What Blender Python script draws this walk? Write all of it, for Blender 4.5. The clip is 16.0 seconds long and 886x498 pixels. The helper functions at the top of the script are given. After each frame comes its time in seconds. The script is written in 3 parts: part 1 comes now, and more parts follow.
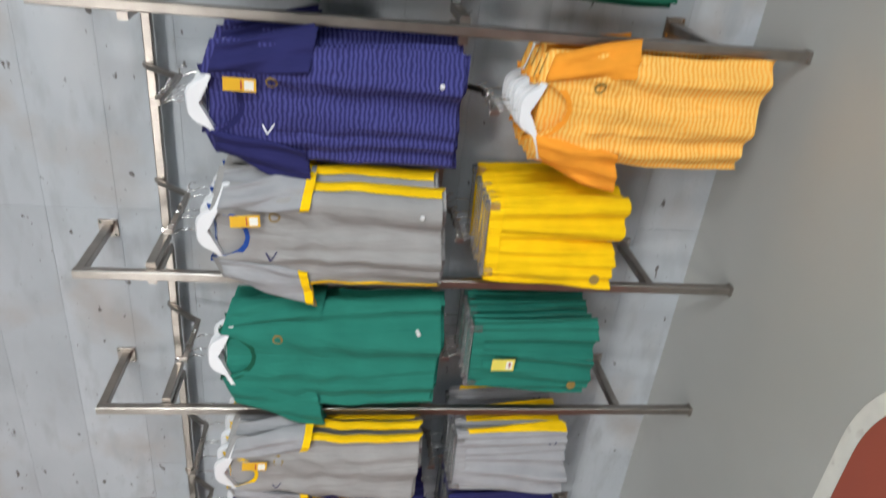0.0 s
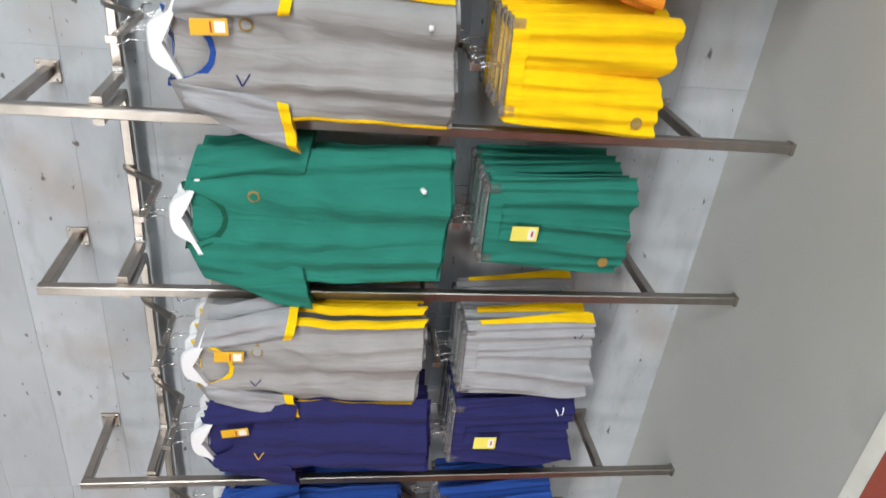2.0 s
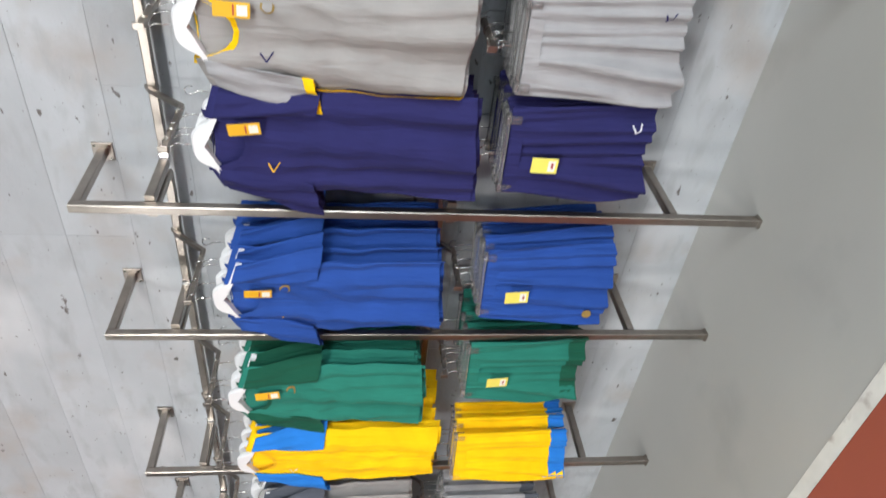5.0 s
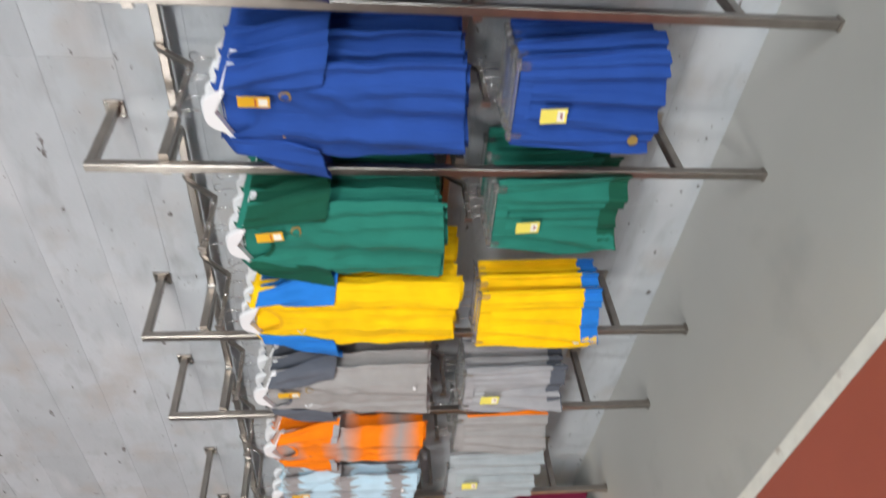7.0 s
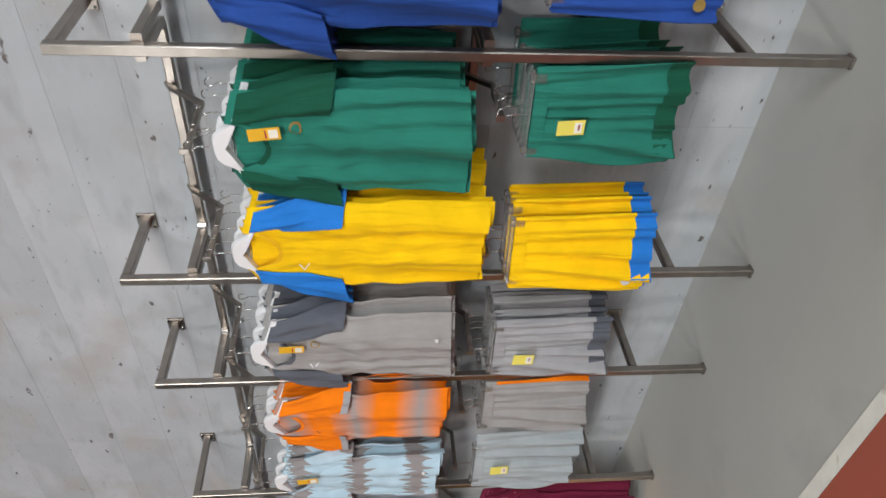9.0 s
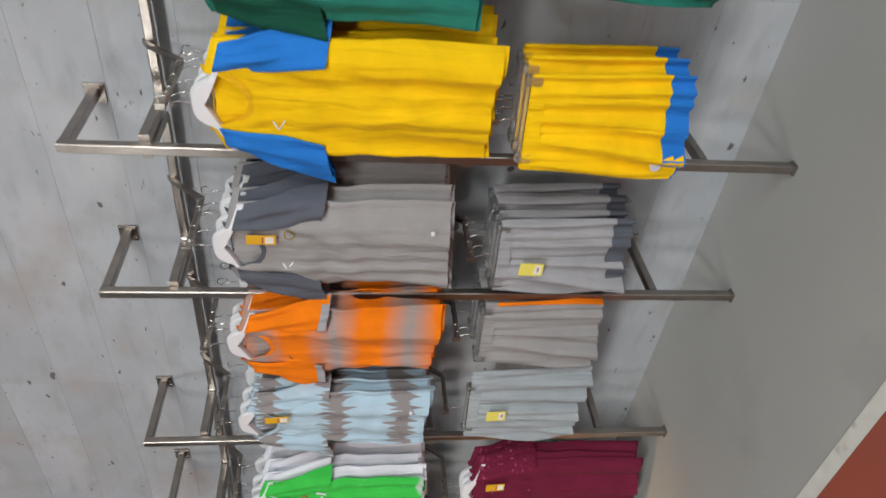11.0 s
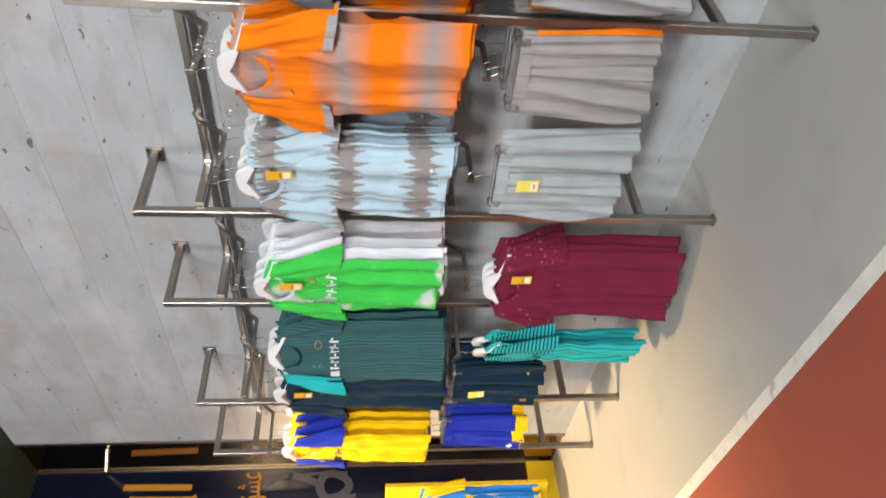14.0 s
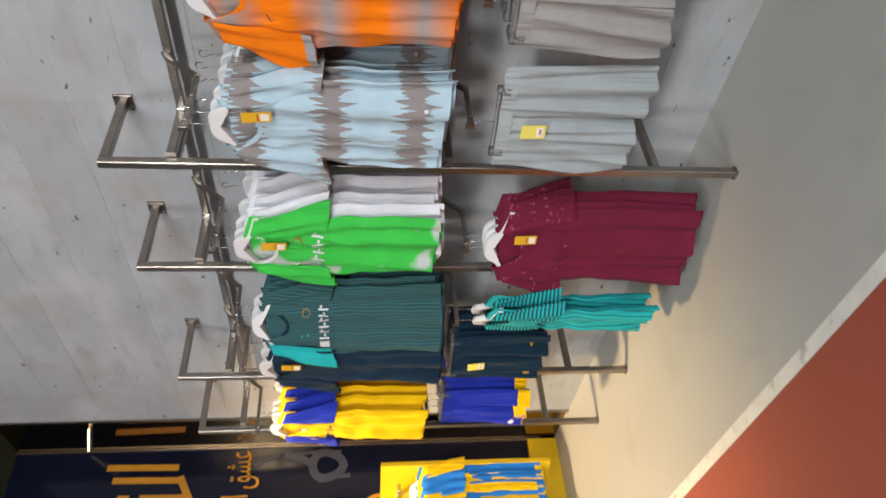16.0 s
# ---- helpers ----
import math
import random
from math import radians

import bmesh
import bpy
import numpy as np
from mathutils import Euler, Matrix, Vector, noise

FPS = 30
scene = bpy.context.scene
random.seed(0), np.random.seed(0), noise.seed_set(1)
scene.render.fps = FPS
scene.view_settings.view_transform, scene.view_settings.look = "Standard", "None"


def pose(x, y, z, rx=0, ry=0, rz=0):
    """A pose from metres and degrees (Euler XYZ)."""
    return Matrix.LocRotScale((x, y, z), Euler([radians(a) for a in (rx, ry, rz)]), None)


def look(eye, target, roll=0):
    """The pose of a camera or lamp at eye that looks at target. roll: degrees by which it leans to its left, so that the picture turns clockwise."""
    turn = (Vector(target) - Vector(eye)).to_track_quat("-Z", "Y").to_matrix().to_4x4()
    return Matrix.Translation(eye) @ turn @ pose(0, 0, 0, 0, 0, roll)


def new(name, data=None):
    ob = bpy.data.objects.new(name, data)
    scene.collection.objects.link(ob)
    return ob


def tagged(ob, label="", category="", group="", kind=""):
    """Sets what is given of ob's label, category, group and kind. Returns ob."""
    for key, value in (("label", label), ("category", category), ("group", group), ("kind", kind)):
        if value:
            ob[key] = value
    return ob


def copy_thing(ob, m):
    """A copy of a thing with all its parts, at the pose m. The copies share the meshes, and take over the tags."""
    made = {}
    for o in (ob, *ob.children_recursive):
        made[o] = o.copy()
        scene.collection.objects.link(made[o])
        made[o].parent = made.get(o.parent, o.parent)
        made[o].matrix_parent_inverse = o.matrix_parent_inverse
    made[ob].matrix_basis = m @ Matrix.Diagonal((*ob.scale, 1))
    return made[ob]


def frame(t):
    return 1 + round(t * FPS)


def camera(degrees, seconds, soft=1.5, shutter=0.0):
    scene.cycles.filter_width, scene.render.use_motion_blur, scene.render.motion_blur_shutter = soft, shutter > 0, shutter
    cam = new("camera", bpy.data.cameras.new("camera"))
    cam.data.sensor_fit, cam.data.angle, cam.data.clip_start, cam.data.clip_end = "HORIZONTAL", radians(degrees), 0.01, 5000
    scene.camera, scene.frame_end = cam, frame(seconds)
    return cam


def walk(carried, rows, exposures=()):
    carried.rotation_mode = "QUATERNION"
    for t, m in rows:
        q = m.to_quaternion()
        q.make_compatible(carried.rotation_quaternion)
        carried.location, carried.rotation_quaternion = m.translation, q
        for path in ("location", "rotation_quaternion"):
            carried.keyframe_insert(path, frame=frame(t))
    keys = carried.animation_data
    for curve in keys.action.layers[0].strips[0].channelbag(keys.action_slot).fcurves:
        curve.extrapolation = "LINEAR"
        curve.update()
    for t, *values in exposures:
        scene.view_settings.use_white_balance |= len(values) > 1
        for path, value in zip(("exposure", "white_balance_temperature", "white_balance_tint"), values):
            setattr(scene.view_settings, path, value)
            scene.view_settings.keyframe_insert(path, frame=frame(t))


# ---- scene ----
cam = camera(64.0, 16.0, soft=1.5, shutter=0.5)
PATH = [
    (0, (0.022, 0.007, 1.361), (-0.921, 1.749, 1.083), -88.1),
    (0.5, (-0.081, 0.094, 1.357), (-1.178, 1.746, 1.092), -89.2),
    (1, (-0.199, 0.201, 1.37), (-1.384, 1.785, 1.08), -87.9),
    (1.5, (-0.369, 0.205, 1.355), (-1.474, 1.848, 1.071), -87.0),
    (2, (-0.497, 0.178, 1.353), (-1.496, 1.883, 1.043), -88.5),
    (2.5, (-0.637, 0.206, 1.338), (-1.734, 1.842, 0.993), -88.5),
    (3, (-0.769, 0.295, 1.349), (-1.977, 1.863, 1.062), -88.3),
    (3.5, (-0.874, 0.326, 1.348), (-2.079, 1.888, 1.022), -87.2),
    (4, (-1.008, 0.272, 1.358), (-2.145, 1.894, 1.082), -87.3),
    (4.5, (-1.117, 0.223, 1.358), (-2.291, 1.822, 1.104), -88.3),
    (4.7, (-1.161, 0.223, 1.361), (-2.381, 1.784, 1.09), -88.8),
    (6.8, (-1.658, 0.211, 1.373), (-3.004, 1.675, 1.162), -89.9),
    (7, (-1.704, 0.221, 1.368), (-3.092, 1.642, 1.131), -90.0),
    (7.5, (-1.837, 0.279, 1.357), (-3.357, 1.558, 1.125), -91.9),
    (8, (-1.97, 0.335, 1.379), (-3.49, 1.614, 1.15), -90.1),
    (8.5, (-2.094, 0.317, 1.362), (-3.538, 1.683, 1.137), -88.9),
    (9, (-2.23, 0.259, 1.37), (-3.558, 1.741, 1.166), -90.6),
    (9.2, (-2.271, 0.253, 1.367), (-3.601, 1.729, 1.14), -89.6),
    (11.5, (-2.945, 0.253, 1.39), (-4.218, 1.773, 1.128), -89.3),
    (12, (-3.073, 0.315, 1.355), (-4.431, 1.763, 1.108), -90.5),
    (12.5, (-3.183, 0.358, 1.382), (-4.616, 1.731, 1.135), -88.4),
    (13, (-3.259, 0.319, 1.381), (-4.69, 1.694, 1.137), -87.5),
    (13.5, (-3.363, 0.205, 1.375), (-4.788, 1.587, 1.128), -90.1),
    (14, (-3.409, 0.161, 1.378), (-4.895, 1.48, 1.15), -89.4),
    (14.5, (-3.45, 0.171, 1.386), (-5.001, 1.414, 1.169), -89.7),
    (15, (-3.47, 0.159, 1.385), (-5.064, 1.347, 1.167), -89.9),
    (15.5, (-3.498, 0.146, 1.38), (-5.07, 1.361, 1.151), -89.8),
    (16, (-3.644, 0.241, 1.349), (-5.16, 1.524, 1.114), -89.8),
]
walk(cam, [(t, look(eye, target, roll)) for t, eye, target, roll in PATH],
     [(0, -0.52), (1.0, -0.45), (2.0, -0.24), (3.5, 0.04), (4.5, -0.02), (7.0, -0.18), (8.0, -0.20), (9.0, -0.42), (11.5, -0.58), (12.5, -0.10), (14.0, -0.12), (15.0, -0.32), (16.0, -0.40)])

# ---- world, lights, exposure ----
world = bpy.data.worlds.new("world")
scene.world = world
world.use_nodes = True
world.node_tree.nodes["Background"].inputs["Color"].default_value = (0.75, 0.82, 1.0, 1)
world.node_tree.nodes["Background"].inputs["Strength"].default_value = 0.03


def area_lamp(name, x, y, z, sx, sy, power, colour, target):
    data = bpy.data.lights.new(name, "AREA")
    data.shape, data.size, data.size_y, data.energy, data.color = "RECTANGLE", sx, sy, power, colour
    ob = new(name, data)
    ob.matrix_world = look((x, y, z), target)
    return ob


COOL, WARM = (0.98, 0.97, 0.95), (1.0, 0.72, 0.38)
LAMP_POWER = 118
# overhead lamps added out of view, tilted to light the rack from the right
for lx in (3.2, 1.4, -0.4, -2.2, -4.0, -5.8):
    area_lamp("unseen_overhead_lamp", lx, -2.2, 3.40, 0.8, 0.8, LAMP_POWER, COOL, (lx - 3.6, 1.7, 0.2))
# large cool lamp added out of view behind and beside the visitor, for side light
area_lamp("unseen_side_light", 3.9, -1.0, 1.9, 4.0, 2.6, 470, (0.82, 0.93, 1.0), (-3, 1.2, 1.0))


def spot_lamp(x, y, z, target, power, colour, size, blend):
    data = bpy.data.lights.new("spot_lamp", "SPOT")
    data.energy, data.color, data.spot_size, data.spot_blend, data.shadow_soft_size = power, colour, radians(size), blend, 0.25
    ob = new("spot_lamp", data)
    ob.matrix_world = look((x, y, z), target)


spot_lamp(-7.55, 1.0, 3.3, (-7.65, 1.7, 0.0), 1000, WARM, 78, 0.9)


# ---- materials ----
def material(name, colour, rough=0.8, metal=0.0, spread=0.06, scale=6.0, bump=0.0, bump_scale=60.0, coat=0.0, sheen=0.0):
    m = bpy.data.materials.new(name)
    m.use_nodes = True
    nt = m.node_tree
    b = nt.nodes["Principled BSDF"]
    b.inputs["Roughness"].default_value, b.inputs["Metallic"].default_value = rough, metal
    b.inputs["Coat Weight"].default_value = coat
    b.inputs["Sheen Weight"].default_value = sheen
    tc = nt.nodes.new("ShaderNodeTexCoord")
    n1 = nt.nodes.new("ShaderNodeTexNoise")
    n1.inputs["Scale"].default_value, n1.inputs["Detail"].default_value = scale, 4
    nt.links.new(tc.outputs["Object"], n1.inputs["Vector"])
    ramp = nt.nodes.new("ShaderNodeMapRange")
    ramp.inputs["From Min"].default_value, ramp.inputs["From Max"].default_value = 0.3, 0.7
    ramp.inputs["To Min"].default_value, ramp.inputs["To Max"].default_value = 1 - spread * 2, 1 + spread
    nt.links.new(n1.outputs["Fac"], ramp.inputs["Value"])
    info = nt.nodes.new("ShaderNodeObjectInfo")
    r2 = nt.nodes.new("ShaderNodeMapRange")
    r2.inputs["To Min"].default_value, r2.inputs["To Max"].default_value = 1 - spread * 0.7, 1 + spread * 0.7
    nt.links.new(info.outputs["Random"], r2.inputs["Value"])
    mul = nt.nodes.new("ShaderNodeMath")
    mul.operation = "MULTIPLY"
    nt.links.new(ramp.outputs["Result"], mul.inputs[0])
    nt.links.new(r2.outputs["Result"], mul.inputs[1])
    vm = nt.nodes.new("ShaderNodeVectorMath")
    vm.operation = "SCALE"
    vm.inputs[0].default_value = colour
    nt.links.new(mul.outputs["Value"], vm.inputs["Scale"])
    nt.links.new(vm.outputs["Vector"], b.inputs["Base Color"])
    if bump:
        n2 = nt.nodes.new("ShaderNodeTexNoise")
        n2.inputs["Scale"].default_value, n2.inputs["Detail"].default_value = bump_scale, 5
        nt.links.new(tc.outputs["Object"], n2.inputs["Vector"])
        bp = nt.nodes.new("ShaderNodeBump")
        bp.inputs["Strength"].default_value, bp.inputs["Distance"].default_value = bump, 0.01
        nt.links.new(n2.outputs["Fac"], bp.inputs["Height"])
        nt.links.new(bp.outputs["Normal"], b.inputs["Normal"])
    return m


def mix_in(m, colour2, build_fac):
    """Lays a second colour over a material's own, where build_fac gives 1."""
    nt = m.node_tree
    b = nt.nodes["Principled BSDF"]
    old = b.inputs["Base Color"].links[0].from_socket
    mix = nt.nodes.new("ShaderNodeMix")
    mix.data_type = "RGBA"
    mix.inputs["B"].default_value = (*colour2, 1)
    for s in mix.inputs:
        if s.name == "B" and s.type == "RGBA":
            s.default_value = (*colour2, 1)
        if s.name == "A" and s.type == "RGBA":
            nt.links.new(old, s)
    nt.links.new(build_fac(nt), mix.inputs["Factor"])
    out = [s for s in mix.outputs if s.type == "RGBA"][0]
    nt.links.new(out, b.inputs["Base Color"])
    return m


def noise_fac(scale, low, high, detail=4, stretch=(1, 1, 1), world_space=True):
    def build(nt):
        src = nt.nodes.new("ShaderNodeNewGeometry").outputs["Position"] if world_space else nt.nodes.new("ShaderNodeTexCoord").outputs["Object"]
        mp = nt.nodes.new("ShaderNodeMapping")
        mp.inputs["Scale"].default_value = stretch
        nt.links.new(src, mp.inputs["Vector"])
        n = nt.nodes.new("ShaderNodeTexNoise")
        n.inputs["Scale"].default_value, n.inputs["Detail"].default_value = scale, detail
        nt.links.new(mp.outputs["Vector"], n.inputs["Vector"])
        r = nt.nodes.new("ShaderNodeMapRange")
        r.inputs["From Min"].default_value, r.inputs["From Max"].default_value = low, high
        nt.links.new(n.outputs["Fac"], r.inputs["Value"])
        return r.outputs["Result"]
    return build


def band_fac(axis, period, duty, wobble=0.0, wobble_scale=8.0, soft=0.1, x_scale=1.0):
    """Stripes across one axis of the thing's own space, with a wavering edge."""
    def build(nt):
        tc = nt.nodes.new("ShaderNodeTexCoord")
        sep = nt.nodes.new("ShaderNodeSeparateXYZ")
        nt.links.new(tc.outputs["Object"], sep.inputs["Vector"])
        mp = nt.nodes.new("ShaderNodeMapping")
        mp.inputs["Scale"].default_value = (x_scale, 1, 1)
        nt.links.new(tc.outputs["Object"], mp.inputs["Vector"])
        n = nt.nodes.new("ShaderNodeTexNoise")
        n.inputs["Scale"].default_value, n.inputs["Detail"].default_value = wobble_scale, 3
        nt.links.new(mp.outputs["Vector"], n.inputs["Vector"])
        w = nt.nodes.new("ShaderNodeMath")
        w.operation = "MULTIPLY_ADD"
        w.inputs[1].default_value = wobble
        nt.links.new(n.outputs["Fac"], w.inputs[0])
        nt.links.new(sep.outputs[axis], w.inputs[2])
        d = nt.nodes.new("ShaderNodeMath")
        d.operation = "PINGPONG"
        d.inputs[1].default_value = period / 2
        nt.links.new(w.outputs["Value"], d.inputs[0])
        r = nt.nodes.new("ShaderNodeMapRange")
        half = period / 2 * duty
        r.inputs["From Min"].default_value, r.inputs["From Max"].default_value = half + soft * period / 2, half - soft * period / 2
        nt.links.new(d.outputs["Value"], r.inputs["Value"])
        return r.outputs["Result"]
    return build


def zigzag_fac(period, duty, tooth, height):
    """Bands across a thing's height whose edges run out in long sharp teeth."""
    def build(nt):
        tc = nt.nodes.new("ShaderNodeTexCoord")
        sep = nt.nodes.new("ShaderNodeSeparateXYZ")
        nt.links.new(tc.outputs["Object"], sep.inputs["Vector"])
        noise = nt.nodes.new("ShaderNodeTexNoise")
        noise.noise_dimensions = "1D"
        noise.inputs["Scale"].default_value = 75
        nt.links.new(sep.outputs["X"], noise.inputs["W"])
        def math_node(op, a, b, c=None):
            m = nt.nodes.new("ShaderNodeMath")
            m.operation = op
            for k, v in enumerate((a, b, c)):
                if v is None:
                    continue
                if isinstance(v, float):
                    m.inputs[k].default_value = v
                else:
                    nt.links.new(v, m.inputs[k])
            return m.outputs["Value"]
        teeth = math_node("PINGPONG", sep.outputs["X"], tooth / 2)
        uneven = math_node("MULTIPLY_ADD", noise.outputs["Fac"], 1.6, -0.1)
        reach = math_node("MULTIPLY", math_node("MULTIPLY", teeth, height / (tooth / 2)), uneven)
        dist = math_node("PINGPONG", math_node("MULTIPLY_ADD", noise.outputs["Fac"], 0.13, sep.outputs["Z"]), period / 2)
        edge = math_node("ADD", dist, reach)
        r = nt.nodes.new("ShaderNodeMapRange")
        half = period / 2 * duty
        r.inputs["From Min"].default_value, r.inputs["From Max"].default_value = half + 0.003, half - 0.003
        nt.links.new(edge, r.inputs["Value"])
        return r.outputs["Result"]
    return build


def fabric(name, colour):
    m = material(name, colour, 0.85, 0, 0.06, 9, 0.12, 700, 0, 0.03)
    m.node_tree.nodes["Principled BSDF"].inputs["Specular IOR Level"].default_value = 0.2
    # soft lengthwise wrinkles over the fine knit
    nt = m.node_tree
    tc = nt.nodes.new("ShaderNodeTexCoord")
    mp = nt.nodes.new("ShaderNodeMapping")
    mp.inputs["Scale"].default_value = (1, 1, 0.16)
    nt.links.new(tc.outputs["Object"], mp.inputs["Vector"])
    wrinkle = nt.nodes.new("ShaderNodeTexNoise")
    wrinkle.inputs["Scale"].default_value, wrinkle.inputs["Detail"].default_value, wrinkle.inputs["Distortion"].default_value = 32, 2, 0.6
    nt.links.new(mp.outputs["Vector"], wrinkle.inputs["Vector"])
    bp = nt.nodes.new("ShaderNodeBump")
    bp.inputs["Strength"].default_value, bp.inputs["Distance"].default_value = 0.55, 0.02
    nt.links.new(wrinkle.outputs["Fac"], bp.inputs["Height"])
    knit = nt.nodes["Principled BSDF"].inputs["Normal"].links[0].from_node
    nt.links.new(bp.outputs["Normal"], knit.inputs["Normal"])
    return m


CONCRETE = material("concrete", (0.435, 0.455, 0.48), 0.75, 0, 0.07, 2.2, 0.25, 40)
mix_in(CONCRETE, (0.39, 0.365, 0.35), noise_fac(3.0, 0.52, 0.70, 7))
mix_in(CONCRETE, (0.36, 0.37, 0.385), noise_fac(9.0, 0.52, 0.72, 6, (0.5, 1, 1.5)))
mix_in(CONCRETE, (0.53, 0.54, 0.56), noise_fac(1.3, 0.55, 0.7, 3, (1, 1, 2)))
mix_in(CONCRETE, (0.13, 0.115, 0.11), noise_fac(21.0, 0.672, 0.70, 7, (0.5, 1, 0.9)))
mix_in(CONCRETE, (0.19, 0.175, 0.17), noise_fac(70.0, 0.685, 0.73, 4, (0.4, 1, 1)))
JOINT = material("joint", (0.43, 0.435, 0.44), 0.9, 0, 0.1, 10, 0.2)
FLOOR = material("floor_coating", (0.43, 0.425, 0.405), 0.42, 0, 0.03, 1.5, 0.03, 30)
mix_in(FLOOR, (0.375, 0.37, 0.355), noise_fac(2.6, 0.58, 0.75, 5))
RED = material("red_floor_coating", (0.36, 0.085, 0.055), 0.45, 0, 0.04, 2, 0.03, 30)
WHITE_LINE = material("white_line_paint", (0.74, 0.72, 0.67), 0.55, 0, 0.05, 12, 0.05, 60)
mix_in(WHITE_LINE, (0.45, 0.40, 0.36), noise_fac(14.0, 0.6, 0.75, 4))
STEEL = material("brushed_steel", (0.36, 0.325, 0.295), 0.33, 1.0, 0.07, 20, 0.03, 200)
CHROME = material("polished_steel", (0.72, 0.70, 0.68), 0.14, 1.0, 0.03)
HOOK = material("hook_wire", (0.70, 0.68, 0.66), 0.22, 1.0, 0.03)
HANGER = material("white_hanger_plastic", (0.80, 0.80, 0.82), 0.4, 0, 0.02)
CLEAR = material("clear_clip_plastic", (0.88, 0.88, 0.88), 0.12, 0, 0.03)
CLEAR.node_tree.nodes["Principled BSDF"].inputs["Transmission Weight"].default_value = 0.92
TAG = material("yellow_tag_card", (0.82, 0.46, 0.02), 0.5, 0, 0.02)
TAG_LIGHT = material("pale_yellow_tag_card", (0.86, 0.76, 0.14), 0.5, 0, 0.02)
TAG_PRINT = material("tag_print", (0.85, 0.83, 0.75), 0.5)
TAG_RED = material("tag_red_print", (0.45, 0.06, 0.05), 0.5)
SECURITY = material("white_security_tag", (0.85, 0.85, 0.85), 0.35)
NAVY_PANEL = material("glossy_navy_panel", (0.006, 0.008, 0.022), 0.14, 0, 0.1, 2, 0, 1, 0.0)
NAVY_PANEL.node_tree.nodes["Principled BSDF"].inputs["Specular IOR Level"].default_value = 0.3
BRONZE = material("bronze_mirror", (0.33, 0.21, 0.09), 0.06, 1.0, 0.04, 1.5)
GOLD_PRINT = material("gold_print", (0.50, 0.22, 0.012), 0.4, 0, 0.05)
GREY_PRINT = material("grey_print", (0.045, 0.05, 0.075), 0.3, 0, 0.1)
YELLOW_BOARD = material("yellow_board", (0.80, 0.52, 0.01), 0.4, 0, 0.03)
CEILING = material("dark_ceiling_paint", (0.028, 0.055, 0.034), 0.8, 0, 0.1, 3)
# for walls out of view, darkened to hold down bounced light
UNSEEN_WALL = material("unseen_wall_grey", (0.22, 0.22, 0.22), 0.8, 0, 0.05, 2, 0.05, 40)
# glow for the imitated lamp reflection on the mirror strip
REFLECTION_GLOW = bpy.data.materials.new("reflection_glow")
REFLECTION_GLOW.use_nodes = True
_b = REFLECTION_GLOW.node_tree.nodes["Principled BSDF"]
_b.inputs["Emission Color"].default_value, _b.inputs["Emission Strength"].default_value = (1, 0.8, 0.5, 1), 4

C = dict(
    navy=(0.022, 0.022, 0.105), navy_deep=(0.006, 0.026, 0.052), grey=(0.34, 0.34, 0.355), grey_warm=(0.33, 0.32, 0.315), grey_dark=(0.105, 0.115, 0.14),
    green=(0.020, 0.182, 0.135), green_dark=(0.008, 0.085, 0.05), yellow=(0.95, 0.58, 0.002), gold=(0.90, 0.50, 0.01), blue=(0.020, 0.070, 0.31),
    sky=(0.02, 0.19, 0.62), orange=(0.90, 0.21, 0.003), pale=(0.44, 0.60, 0.70), white=(0.78, 0.79, 0.85), lime=(0.05, 0.55, 0.075),
    teal_dark=(0.035, 0.075, 0.085), aqua=(0.02, 0.48, 0.50), maroon=(0.17, 0.013, 0.042), royal=(0.016, 0.035, 0.42), light_grey=(0.38, 0.42, 0.44),
    orange_soft=(0.90, 0.33, 0.03), badge=(0.30, 0.20, 0.06))
F = {k: fabric(k + "_jersey", v) for k, v in C.items()}
F["navy_stripe"] = mix_in(fabric("navy_striped_jersey", C["navy"]), (0.075, 0.075, 0.26), band_fac("Z", 0.013, 0.40, 0.02, 30, 0.5))
F["orange_stripe"] = mix_in(fabric("orange_striped_jersey", (0.92, 0.36, 0.04)), (0.92, 0.58, 0.16), band_fac("Z", 0.014, 0.5, 0.02, 30, 0.5))
F["orange_grey"] = mix_in(fabric("orange_grey_jersey", C["orange"]), (0.33, 0.29, 0.28), band_fac("Z", 0.26, 0.36, 0.10, 5, 0.35))
F["pale_grey"] = mix_in(fabric("pale_blue_zigzag_jersey", C["pale"]), (0.27, 0.25, 0.25), zigzag_fac(0.25, 0.44, 0.026, 0.045))
F["lime_white"] = mix_in(fabric("lime_white_jersey", C["lime"]), (0.55, 0.60, 0.58), noise_fac(5.5, 0.57, 0.66, 2, (1, 1, 1.2), False))
F["teal_lines"] = mix_in(fabric("dark_teal_lined_jersey", C["teal_dark"]), (0.04, 0.17, 0.18), band_fac("X", 0.012, 0.34, 0.02, 4, 0.25))
F["aqua_lines"] = mix_in(fabric("aqua_lined_jersey", C["aqua"]), (0.015, 0.06, 0.07), band_fac("X", 0.018, 0.18, 0.01, 4, 0.2))
F["aqua_sleeve"] = mix_in(fabric("aqua_ringed_sleeve_jersey", C["aqua"]), (0.015, 0.05, 0.06), band_fac("Z", 0.016, 0.42, 0.0, 4, 0.2))
F["maroon_fleck"] = mix_in(fabric("maroon_flecked_jersey", C["maroon"]), (0.42, 0.08, 0.16), noise_fac(60, 0.62, 0.68, 2, (0.4, 1, 1), False))


# ---- mesh helpers ----
def link_mesh(name, verts, faces, mat, parent=None, label="", smooth=True):
    me = bpy.data.meshes.new(name)
    me.from_pydata([tuple(v) for v in verts], [], faces)
    me.materials.append(mat)
    if smooth:
        me.polygons.foreach_set("use_smooth", [True] * len(me.polygons))
    me.update()
    ob = new(name, me)
